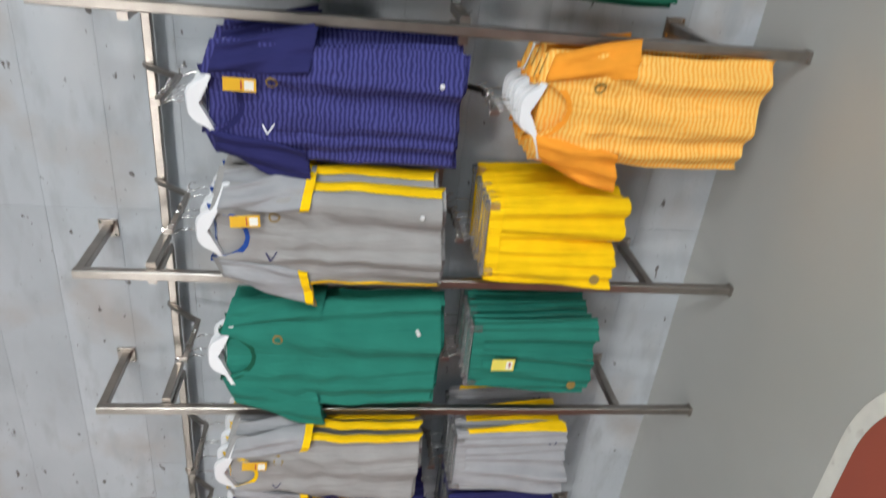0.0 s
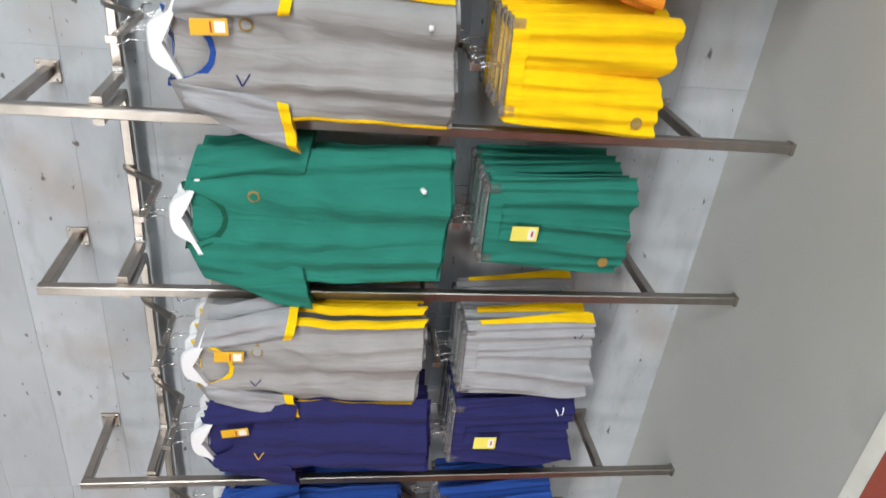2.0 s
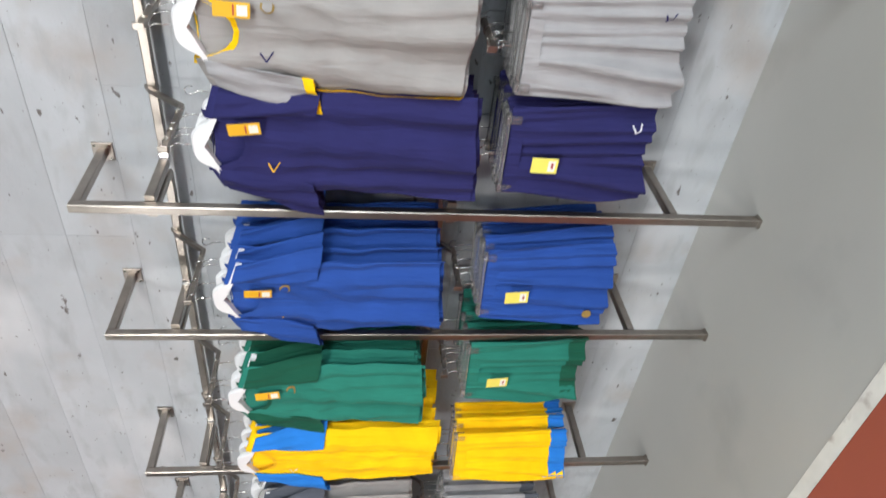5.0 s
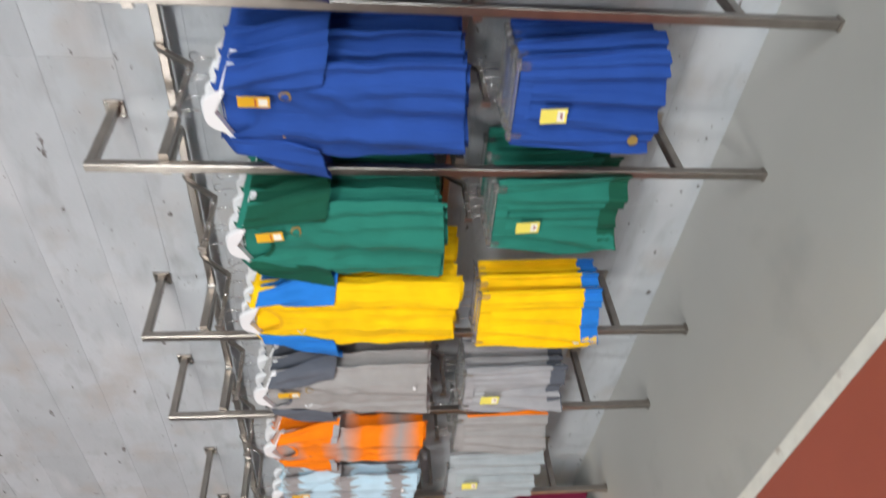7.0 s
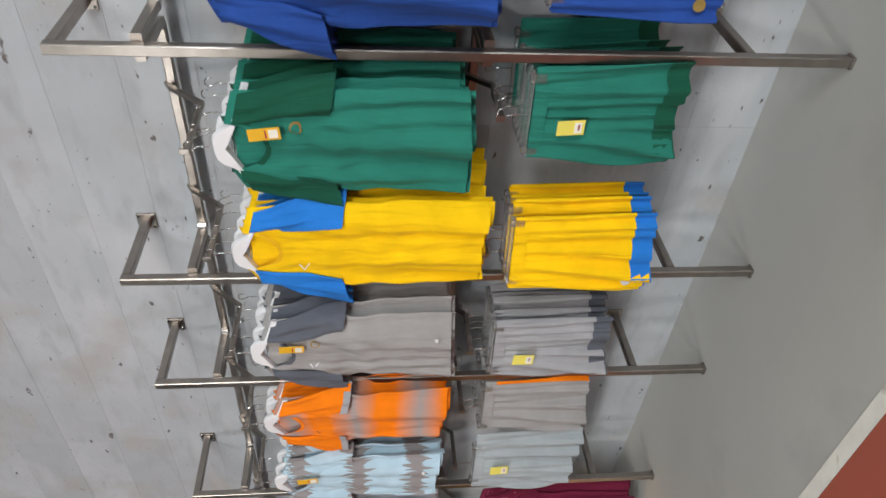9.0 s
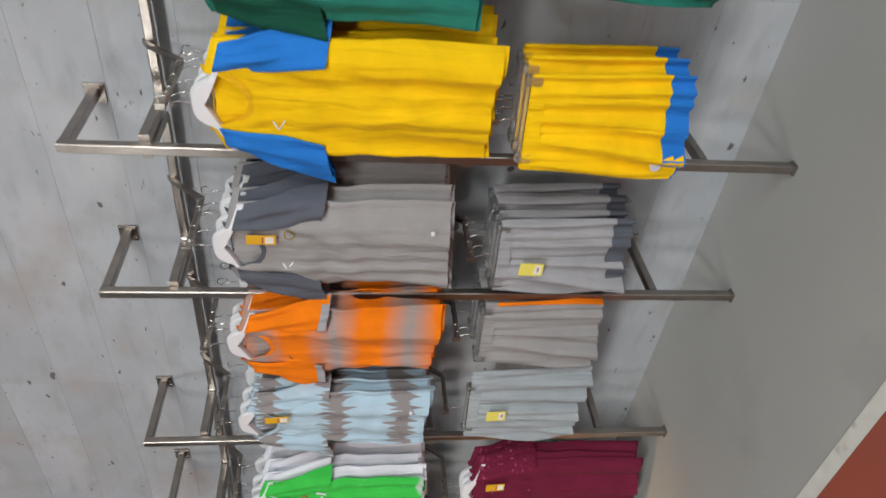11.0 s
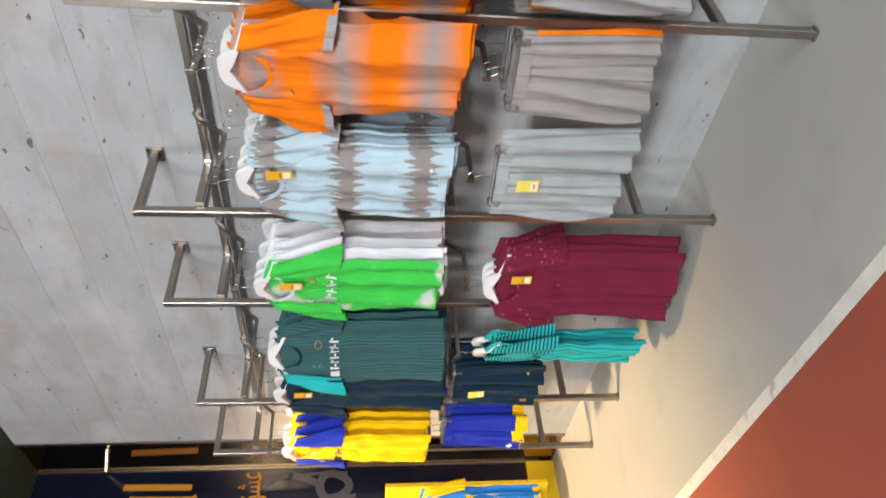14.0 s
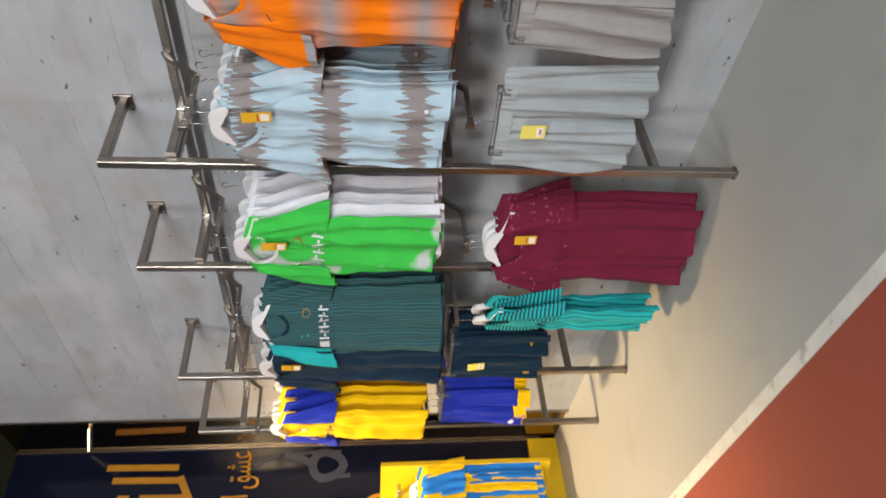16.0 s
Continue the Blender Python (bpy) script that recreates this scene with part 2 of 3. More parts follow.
    ob.parent = parent
    if label:
        ob["label"] = label
    return ob


def part(name, bm, mat, parent=None, label="", smooth=False):
    me = bpy.data.meshes.new(name)
    bm.to_mesh(me)
    bm.free()
    me.materials.append(mat)
    if smooth:
        me.polygons.foreach_set("use_smooth", [True] * len(me.polygons))
    ob = new(name, me)
    ob.parent = parent
    if label:
        ob["label"] = label
    return ob


def box_bm(x0, x1, y0, y1, z0, z1, bevel=0.0):
    bm = bmesh.new()
    bmesh.ops.create_cube(bm, size=1)
    bmesh.ops.scale(bm, vec=(x1 - x0, y1 - y0, z1 - z0), verts=bm.verts)
    bmesh.ops.translate(bm, vec=((x0 + x1) / 2, (y0 + y1) / 2, (z0 + z1) / 2), verts=bm.verts)
    if bevel:
        bmesh.ops.bevel(bm, geom=bm.edges[:], offset=bevel, segments=2, affect="EDGES", profile=0.6)
    return bm


def tube(name, pts, radius, mat, parent=None, label="", square=False, sides=10, wide=1.0, caps=True):
    """A round or square tube along a line of points, with mitred bends."""
    pts = [Vector(p) for p in pts]
    n = 8 if square else sides
    cut = 0.80
    corner = [(1, -cut), (1, cut), (cut, 1), (-cut, 1), (-1, cut), (-1, -cut), (-cut, -1), (cut, -1)]
    verts, faces = [], []
    side = None
    for i, p in enumerate(pts):
        a = (pts[i] - pts[i - 1]).normalized() if i else (pts[1] - pts[0]).normalized()
        b = (pts[i + 1] - pts[i]).normalized() if i < len(pts) - 1 else a
        d = (a + b).normalized()
        stretch = 1 / max(0.5, d.dot(b))
        ref = Vector((1, 0, 0)) if abs(a.x) < 0.8 and abs(b.x) < 0.8 else Vector((0, 0, 1))
        if side is None:
            side = d.cross(ref).normalized()
        side = (side - d * side.dot(d)).normalized()
        other = d.cross(side)
        bend = (b - a)
        bend = bend.normalized() if bend.length > 1e-4 else None
        for k in range(n):
            ang = 2 * math.pi * k / n
            cu, cw = corner[k] if square else (math.cos(ang), math.sin(ang))
            v = side * cu * radius + other * cw * radius * wide
            if bend is not None:
                v += bend * v.dot(bend) * (stretch - 1)
            verts.append(p + v)
    for i in range(len(pts) - 1):
        for k in range(n):
            faces.append((i * n + k, i * n + (k + 1) % n, (i + 1) * n + (k + 1) % n, (i + 1) * n + k))
    if caps:
        faces.append(tuple(range(n))[::-1])
        faces.append(tuple((len(pts) - 1) * n + k for k in range(n)))
    return link_mesh(name, verts, faces, mat, parent, label, not square)


def thing(name, label, category, group="", at=(0, 0, 0)):
    ob = new(name)
    ob.location = at
    ob.empty_display_size = 0.1
    return tagged(ob, label, category, group)


def structure(ob, label, category):
    return tagged(ob, label, category, "", "structure")


# ---- the shell ----
WALL_Y, WALL_END, CORNER, TOP = 2.33, -7.72, -8.15, 3.5
RIGHT_END, BACK = 4.0, -4.3

floor = part("floor", box_bm(CORNER - 0.3, RIGHT_END + 0.2, BACK - 0.2, WALL_Y + 0.2, -0.15, 0.0), FLOOR)
structure(floor, "smooth grey coated concrete shop floor", "floor")


def flat_strip(name, left, right, z, mat, label):
    """A thin painted film between two lines of points."""
    n = len(left)
    verts = [(x, y, z) for x, y in left] + [(x, y, z) for x, y in right]
    faces = [(i, n + i, n + i + 1, i + 1) for i in range(n - 1)]
    return structure(link_mesh(name, verts, faces, mat, None, "", False), label, "floor marking")


def rounded_line(off, y_far, x_right, radius):
    pts = [(CORNER + 0.06, y_far - off)]
    cx, cy = x_right - radius, y_far - radius
    for i in range(15):
        a = math.radians(90 - 90 * i / 14)
        pts.append((cx + (radius - off) * math.cos(a), cy + (radius - off) * math.sin(a)))
    pts.append((x_right - off, BACK))
    return pts


LINE_Y, LINE_X, LINE_R, LINE_W = 1.325, -0.82, 0.42, 0.052
flat_strip("white_line", rounded_line(0, LINE_Y, LINE_X, LINE_R), rounded_line(LINE_W, LINE_Y, LINE_X, LINE_R), 0.004, WHITE_LINE, "scuffed white painted court line with a rounded corner")
red_edge = rounded_line(LINE_W, LINE_Y, LINE_X, LINE_R)
red = link_mesh("red_floor", [(x, y, 0.003) for x, y in red_edge] + [(CORNER + 0.06, BACK, 0.003)], [tuple(range(len(red_edge) + 1))[::-1]], RED, None, "", False)
structure(red, "brick red painted court area of the floor", "floor")
flat_strip("white_line", [(CORNER + 0.06, 0.76), (-4.2, 0.76)], [(CORNER + 0.06, 0.70), (-4.2, 0.70)], 0.006, WHITE_LINE, "scuffed straight white painted court line")

wall = part("wall_north", box_bm(WALL_END, RIGHT_END, WALL_Y + 0.006, WALL_Y + 0.2, 0, TOP), JOINT)
structure(wall, "board-marked pitted light grey concrete wall", "wall")
ceiling = part("ceiling", box_bm(CORNER - 0.3, RIGHT_END + 0.2, BACK - 0.2, WALL_Y + 0.2, TOP, TOP + 0.15), CEILING)
structure(ceiling, "dark painted shop ceiling", "ceiling")
# east and south walls are assumed, out of view, and limit the bounce
structure(part("wall_east", box_bm(RIGHT_END, RIGHT_END + 0.2, BACK, WALL_Y + 0.2, 0, TOP), UNSEEN_WALL), "assumed plain grey wall out of view, closing the room", "wall")
structure(part("wall_south", box_bm(CORNER - 0.2, RIGHT_END + 0.2, BACK - 0.2, BACK, 0, TOP), UNSEEN_WALL), "assumed plain grey wall out of view, closing the room", "wall")
wall_end = part("wall_west", box_bm(CORNER - 0.2, CORNER, BACK, WALL_Y + 0.2, 0, TOP), NAVY_PANEL)
structure(wall_end, "glossy dark navy printed wall panel", "wall")
bronze = part("mirror_strip", box_bm(CORNER, WALL_END, WALL_Y + 0.012, WALL_Y + 0.2, 0, TOP), BRONZE)
structure(bronze, "narrow bronze-tinted mirror strip beside the concrete wall", "mirror")
trim = part("trim", box_bm(WALL_END - 0.012, WALL_END + 0.01, WALL_Y - 0.010, WALL_Y + 0.02, 0, TOP), STEEL)
structure(trim, "thin bright steel edge trim", "trim")
trim2 = part("trim", box_bm(CORNER + 0.001, CORNER + 0.010, WALL_Y - 0.004, WALL_Y + 0.010, 0.1, TOP), STEEL)
structure(trim2, "thin bright steel edge trim", "trim")
base = part("plinth", box_bm(CORNER, CORNER + 0.035, BACK + 0.01, WALL_Y - 0.006, 0, 0.20, 0.003), YELLOW_BOARD)
structure(base, "bright yellow board plinth along the floor", "plinth")
# a reflection of lamps in the mirror, modelled as glowing dots on it
reflection_row = thing("light_strip", "glowing dots standing in for warm lamps reflected in the bronze mirror strip", "lamp", "", (-7.96, WALL_Y - 0.008, 3.01))
tube("channel", [(-0.16, 0.008, 0.040), (0.15, 0.008, -0.045)], 0.006, STEEL, reflection_row, "", True)
for i in range(8):
    u = (i - 3.5) / 3.5
    tube("streak_dot", [(0.14 * u, -0.004, -0.038 * u + 0.006), (0.14 * u, 0.006, -0.038 * u + 0.006)], 0.007, REFLECTION_GLOW, reflection_row, "glowing dot of the lamp reflection", sides=8)


# ---- the clothes rack ----
UPRIGHTS = [0.18, -0.37, -1.192, -1.742, -2.557, -3.103, -3.927, -4.483, -5.31, -5.85, -6.68, -7.24]
FRONT, TUBE = 2.015, 0.015
RAIL_Y, RAIL_Z, LOW_Z = 2.262, 1.962, 1.045
H = 2.19

for x in UPRIGHTS:
    up = thing("rack_upright", "brushed steel square-tube rack upright fixed to the concrete wall", "rack", "rack uprights", (x, FRONT, 0))
    tube("post", [(0, 0, 0.003), (0, 0, H)], TUBE, STEEL, up, "", True)
    part("foot", box_bm(-0.018, 0.018, -0.018, 0.018, 0, 0.012, 0.002), STEEL, up)
    for z, label in ((H - TUBE, "top_arm"), (0.30, "lower_arm")):
        tube(label, [(0, TUBE, z), (0, WALL_Y - FRONT - 0.006, z)], TUBE, STEEL, up, "", True)
        plate = part("wall_plate", box_bm(-0.033, 0.033, WALL_Y - FRONT - 0.009, WALL_Y - FRONT - 0.001, z - 0.033, z + 0.033, 0.002), STEEL, up)
        for sx, sz in ((-0.024, -0.024), (0.024, 0.024), (-0.024, 0.024), (0.024, -0.024)):
            part("screw", box_bm(sx - 0.004, sx + 0.004, WALL_Y - FRONT - 0.012, WALL_Y - FRONT - 0.009, z + sz - 0.004, z + sz + 0.004), CHROME, plate)

for x1, x0 in zip(UPRIGHTS, UPRIGHTS[1:]):
    for z, name in ((RAIL_Z, "hanging_rail"), (LOW_Z, "lower_hanging_rail")):
        rail = thing(name, "brushed steel tube hanging rail with bent ends held between rack uprights", "rail", "hanging rails", (x0, 0, z))
        w = x1 - x0
        c = 0.022
        inner = FRONT + TUBE + 0.001
        tube("left_arm", [(0.02, inner, 0), (0.02, RAIL_Y - c, 0)], TUBE, STEEL, rail, "", True)
        tube("elbow", [(0.02, RAIL_Y - c, 0), (0.025, RAIL_Y - 0.006, 0), (0.02 + c, RAIL_Y, 0)], TUBE + 0.001, CHROME, rail, "polished bent corner", True)
        tube("bar", [(0.02 + c, RAIL_Y, 0), (w - 0.03 - c, RAIL_Y, 0), (w - 0.033, RAIL_Y - 0.008, 0), (w - 0.03, RAIL_Y - c, 0), (w - 0.03, inner, 0)], TUBE - 0.001, STEEL, rail, "", True)


# ---- garments ----
def creases(x, drop, ph, coarse, fine):
    """Long soft folds of hanging cloth, deeper here and shallower there."""
    env = 0.6 + 0.4 * math.sin(19 * x + ph[3])
    return 0.025 * env * math.sin(coarse * x * (1.15 - 0.3 * drop) + ph[0] + 1.6 * drop) + 0.011 * (1.2 - env) * math.sin(fine * x + ph[1] - 2.0 * drop) + 0.006 * math.sin(33 * x + ph[2] + 0.8 * drop)


def sweep(x):
    """How far a hung shirt falls back towards the wall at its sides."""
    return (0.30 if x > 0 else 0.20) * max(0.0, abs(x) - 0.06) ** 1.2


def soft_ring(half, depth, n):
    """Points round a flattened garment: x, side (-1 front, 1 back), depth."""
    out = []
    for k in range(n):
        a = 2 * math.pi * k / n
        cx = math.copysign(abs(math.cos(a)) ** 0.75, math.cos(a))
        out.append((half * cx, depth * math.sin(a)))
    return out


def make_shirt(rng, body, sleeve, collar, cuff=None, side=None, length=0.70, half=0.163, front_logo="yellow", badge=True, sponsor=None, tag=True, label="", security=False, long_sleeve=False, hem=None, sleeve_len=0.30, near_sleeve=None):
    """A shirt with its shoulders' top at z 0, facing -y."""
    ob = thing("shirt", label, "shirt")
    n, rows = 96, 22
    ph = [rng.uniform(0, 6.28) for _ in range(6)]
    fr = [rng.uniform(40, 58), rng.uniform(84, 118)]
    def top(x, front):
        ax = abs(x)
        neck = 0.078
        if ax < neck:
            dip = 0.105 if front else 0.018
            return -dip * (1 - (ax / neck) ** 2) ** 0.6
        return -0.32 * (ax - neck)
    def at(x, y0, f, v):
        # v from 0 (hem) to 1 (top)
        front = y0 < 0
        drop = 1 - v
        flare = 1 + 0.05 * drop
        hang = max(0.0, drop) ** 0.7
        fold = creases(x, drop, ph, fr[0], fr[1]) * hang
        diag = 0.007 * math.sin(30 * (x + drop * 0.9) + ph[3]) * (1 - abs(2 * v - 1.2))
        zt = top(x, front)
        hemz = -length - 0.012 * math.sin(9 * x + ph[4]) - (0.0 if front else 0.015)
        z = hemz + (zt - hemz) * v
        thin = 0.55 + 0.9 * hang * 0.6
        return (x * flare + 0.006 * math.sin(8 * drop + ph[5]) * hang, y0 * thin + fold + diag + sweep(x), z)
    ring = soft_ring(half, 0.017, n)
    verts, faces = [], []
    for r in range(rows + 1):
        v = r / rows
        for x, y in ring:
            verts.append(at(x, y, 0, v))
    for r in range(rows):
        for k in range(n):
            faces.append((r * n + k, r * n + (k + 1) % n, (r + 1) * n + (k + 1) % n, (r + 1) * n + k))
    # shoulder seam closes the top outside the neck
    t0 = rows * n
    for k in range(n // 2):
        a, b = k, k + 1
        a2, b2 = (n - k) % n, n - k - 1
        if abs(ring[a][0]) > 0.076 and abs(ring[b][0]) > 0.076 and a2 != a:
            if b2 == b:
                faces.append((t0 + a, t0 + b, t0 + a2))
            else:
                faces.append((t0 + a, t0 + b, t0 + b2, t0 + a2))
    link_mesh("body", verts, faces, F[body], ob)
    # collar band along the neck
    cv, cf = [], []
    m = 20
    loop = [(0.078 * math.cos(2 * math.pi * k / m), 2 * math.pi * k / m) for k in range(m)]
    for x, a in loop:
        front = math.sin(a) < 0
        z = top(x, front)
        o = Vector((math.cos(a), 0.5 * math.sin(a), -0.5 if front else 0.3))
        for rr, lift in ((0.0, 0.004), (0.020, 0.001)):
            f = at(x, 0.016 * math.sin(a), 0, 1)[1]
            cv.append((x + o.x * rr, f + (-0.003 if front else 0.003), z + lift + (o.z * rr)))
    for k in range(m):
        a, b = 2 * k, 2 * ((k + 1) % m)
        cf.append((a, b, b + 1, a + 1))
    link_mesh("collar", cv, cf, F[collar], ob)
    # sleeves hang beside the body
    for s in (-1, 1):
        sv, sf = [], []
        sn, sr = 28, 10
        L = sleeve_len * rng.uniform(0.96, 1.04)
        swing = rng.uniform(-0.006, 0.010)
        for r in range(sr + 1):
            v = r / sr
            cx = s * (half - 0.045 + (0.036 if s > 0 else 0.078) * v ** 0.8)
            cz = -0.052 - (L - 0.06) * v
            wide = 0.038 + (0.012 if s > 0 else 0.034) * min(1, v * 1.6)
            slope = 0.30 * (1 - 0.3 * v)
            for k in range(sn):
                a = 2 * math.pi * k / sn
                dx = wide * math.cos(a)
                dy = (0.011 + 0.003 * v) * math.sin(a) + 0.008 * math.sin(70 * dx + ph[1] + 2.5 * v + s) * v ** 0.7 + 0.006 * math.sin(118 * dx + ph[2] - 4 * v)
                sv.append((cx + dx, dy - 0.012 + creases(min(half, max(-half, cx + dx)), -cz / length, ph, fr[0], fr[1]) * (-cz / length) ** 0.7 + swing * v + sweep(cx + dx) * (1 - 0.15 * v) + (4.0 * max(0.0, dx) ** 1.5 * v if s > 0 else 0), cz - dx * s * slope + (0.02 if r == 0 else 0)))
        for r in range(sr):
            for k in range(sn):
                sf.append((r * sn + k, r * sn + (k + 1) % sn, (r + 1) * sn + (k + 1) % sn, (r + 1) * sn + k))
        sf.append(tuple(range(sn))[::-1])
        arm = link_mesh("sleeve", sv, sf, F[near_sleeve or sleeve] if s > 0 else F[sleeve], ob)
        if cuff:
            cu, cq = [], []
            for r in (0, 1):
                for k in range(sn):
                    x, y, z = sv[(sr - 1 + r) * sn + k]
                    c = sv[(sr - 1 + r) * sn:(sr + r) * sn]
                    mx = sum(p[0] for p in c) / sn
                    my = sum(p[1] for p in c) / sn
                    cu.append((mx + (x - mx) * 1.04, my + (y - my) * 1.15, z - 0.003 * r))
            for k in range(sn):
                cq.append((k, (k + 1) % sn, sn + (k + 1) % sn, sn + k))
            link_mesh("cuff", cu, cq, F[cuff], arm)
    def patch(name, x0, x1, z0, z1, mat, proud=0.004, nx=4, nz=4, label="", shape=None):
        pv, pf = [], []
        for j in range(nz + 1):
            for i in range(nx + 1):
                x = x0 + (x1 - x0) * i / nx
                z = z0 + (z1 - z0) * j / nz
                v = (z + length) / (length + top(x, True))
                q = at(x, -0.0165 * max(0.0, 1 - (abs(x) / half) ** 2.6) ** 0.5 if abs(x) < half else 0, 0, min(1, max(0, v)))
                pv.append((x, q[1] - proud, z))
        for j in range(nz):
            for i in range(nx):
                a = j * (nx + 1) + i
                pf.append((a, a + 1, a + nx + 2, a + nx + 1))
        return link_mesh(name, pv, pf, mat, ob, label)
    if side:
        for s in (-1, 1):
            pv, pf = [], []
            for j in range(15):
                v = j / 14 * 0.60
                for dx, dy in ((0.014, -0.0135), (0.005, -0.010), (-0.005, 0.0), (0.008, 0.013)):
                    q = at(s * (half - max(0, dx)), dy, 0, v)
                    pv.append((q[0] + s * 0.004, q[1] + (-0.004 if dy < 0 else 0.004), q[2]))
            for j in range(14):
                for i in range(3):
                    a = j * 4 + i
                    pf.append((a, a + 1, a + 5, a + 4))
            link_mesh("side_stripe", pv, pf, F[side], ob)
    if hem:
        patch("hem_band", -half * 0.97, half * 0.97, -length + 0.002, -length + 0.05, F[hem], 0.003, 14, 2)
    if front_logo:
        for dx, dz in ((0.026, 0.013), (0.031, -0.019)):
            chevron = patch("chest_mark", -0.0024, 0.0024, -0.190, -0.160, F[front_logo], 0.0045, 1, 3)
            for vert in chevron.data.vertices:
                u, w = (vert.co.z + 0.190) / 0.030, vert.co.x / 0.0024
                vert.co.x, vert.co.z = -0.078 + dx * u + 0.0006 * w, -0.172 + dz * u - 0.0010 * w * dx / dz
    if badge:
        bx, bz = 0.070, -0.185
        q = patch("badge", bx - 0.017, bx + 0.017, bz - 0.017, bz + 0.017, F["badge"], 0.0045, 4, 4)
        for vert in q.data.vertices:
            d = Vector((vert.co.x - bx, 0, vert.co.z - bz))
            if d.length > 0.017:
                d = d.normalized() * 0.017
                vert.co.x, vert.co.z = bx + d.x, bz + d.z
        q2 = patch("badge_centre", bx - 0.012, bx + 0.012, bz - 0.012, bz + 0.012, F[body], 0.0062, 4, 4)
        for vert in q2.data.vertices:
            d = Vector((vert.co.x - bx, 0, vert.co.z - bz))
            if d.length > 0.012:
                d = d.normalized() * 0.012
                vert.co.x, vert.co.z = bx + d.x, bz + d.z
    if sponsor:
        patch("chest_print", -0.115, -0.075, -0.275, -0.235, F[sponsor], 0.004, 3, 3)
        for i in range(6):
            x0 = -0.062 + i * 0.029
            patch("chest_print", x0, x0 + 0.007, -0.275, -0.235, F[sponsor], 0.004, 1, 3)
            patch("chest_print", x0 + 0.010, x0 + 0.021, -0.262 + 0.012 * (i % 2), -0.254 + 0.012 * (i % 2), F[sponsor], 0.004, 1, 1)
    if tag:
        t = part("price_tag", box_bm(-0.019, 0.019, -0.0012, 0.0012, -0.042, 0.042, 0.0005), TAG, ob, "yellow card price tag")
        t.matrix_basis = pose(0.066, -0.036, -0.105, 4, rng.uniform(-6, 6), rng.uniform(-10, 10))
        part("print", box_bm(-0.013, 0.013, -0.0022, -0.0013, -0.036, -0.012), TAG_PRINT, t, "pale printed field")
        part("print", box_bm(-0.013, 0.013, -0.0022, -0.0013, -0.006, -0.002), TAG_RED, t, "dark printed line")
    if security:
        part("security_tag", box_bm(0.10, 0.113, -0.047, -0.036, -length + 0.06, -length + 0.073, 0.004), SECURITY, ob, "small white security button", True)
    return ob


def make_shorts(rng, body, band=None, hem=None, side=None, tag=True, length=0.43, waist=0.275, width=0.32, badge=None, mark=None, label=""):
    """Shorts with their waist's top at z 0, facing -y."""
    ob = thing("shorts", label, "shorts")
    n, rows = 64, 14
    ph = [rng.uniform(0, 6.28) for _ in range(5)]
    def fold(x, drop):
        g = (0.0042 * math.sin(210 * x + ph[0]) + 0.003 * math.sin(137 * x + ph[1])) * max(0, 1 - drop * 1.3)
        return g + max(0.0, drop) ** 0.6 * creases(x, drop, ph, 78, 150)
    def put(x, y, drop, s, skew):
        f = waist / width + (1 - waist / width) * min(1, drop * 1.25)
        z = -length * drop * (1 - 0.03 * max(0, 1 - abs(x) / 0.05) * (drop > 0.7)) - 0.012 * drop * math.sin(12 * x + ph[3])
        return (x * f + skew * drop, y * (0.6 + 0.5 * drop) + fold(x, drop), z)
    skew = rng.uniform(-0.012, 0.012)
    verts, faces = [], []
    for s in (-1, 1):
        o = len(verts)
        for r in range(rows + 1):
            drop = r / rows
            for k in range(n):
                a = 2 * math.pi * k / n
                cx = math.copysign(abs(math.cos(a)) ** 0.8, math.cos(a))
                x = s * width / 4 + (width / 4 + 0.004 * (1 - drop)) * cx
                verts.append(put(x, 0.015 * math.sin(a) + 0.002 * s * drop, drop, s, skew))
        for r in range(rows):
            for k in range(n):
                faces.append((o + r * n + k, o + r * n + (k + 1) % n, o + (r + 1) * n + (k + 1) % n, o + (r + 1) * n + k))
    link_mesh("body", verts, faces, F[body], ob)
    def ring(name, d0, d1, mat, swell, ridged):
        rv, rf = [], []
        m = 64
        for d in (d0, (d0 + d1) / 2, d1):
            for k in range(m):
                a = 2 * math.pi * k / m
                cx = math.copysign(abs(math.cos(a)) ** 0.7, math.cos(a))
                q = put(width / 2 * cx, 0.016 * math.sin(a), d, 0, skew)
                rid = 0.0015 * (k % 2) if ridged else 0
                rv.append((q[0] * (1 + swell), q[1] + math.copysign(0.0025 + rid, math.sin(a)), q[2]))
        for j in range(2):
            for k in range(m):
                rf.append((j * m + k, j * m + (k + 1) % m, (j + 1) * m + (k + 1) % m, (j + 1) * m + k))
        return link_mesh(name, rv, rf, mat, ob)
    ring("waistband", -0.01, 0.085, F[band or body], 0.004, True)
    if hem:
        ring("hem_band", 0.86, 1.012, F[hem], 0.006, False)
    if side:
        pv, pf = [], []
        for j in range(11):
            d = 0.09 + 0.9 * j / 10
            for x, y in ((width / 2 - 0.013, -0.0125), (width / 2 - 0.004, -0.009), (width / 2 + 0.002, 0.005)):
                q = put(x, y, d, 0, skew)
                pv.append((q[0] + 0.004, q[1] - 0.004, q[2]))
        for j in range(10):
            for i in range(2):
                a = j * 3 + i
                pf.append((a, a + 1, a + 4, a + 3))
        link_mesh("side_stripe", pv, pf, F[side], ob)
    if badge:
        q = put(-width * 0.36, -0.018, 0.86, 0, skew)
        bm = bmesh.new()
        bmesh.ops.create_cone(bm, cap_ends=True, segments=14, radius1=0.017, radius2=0.016, depth=0.003)
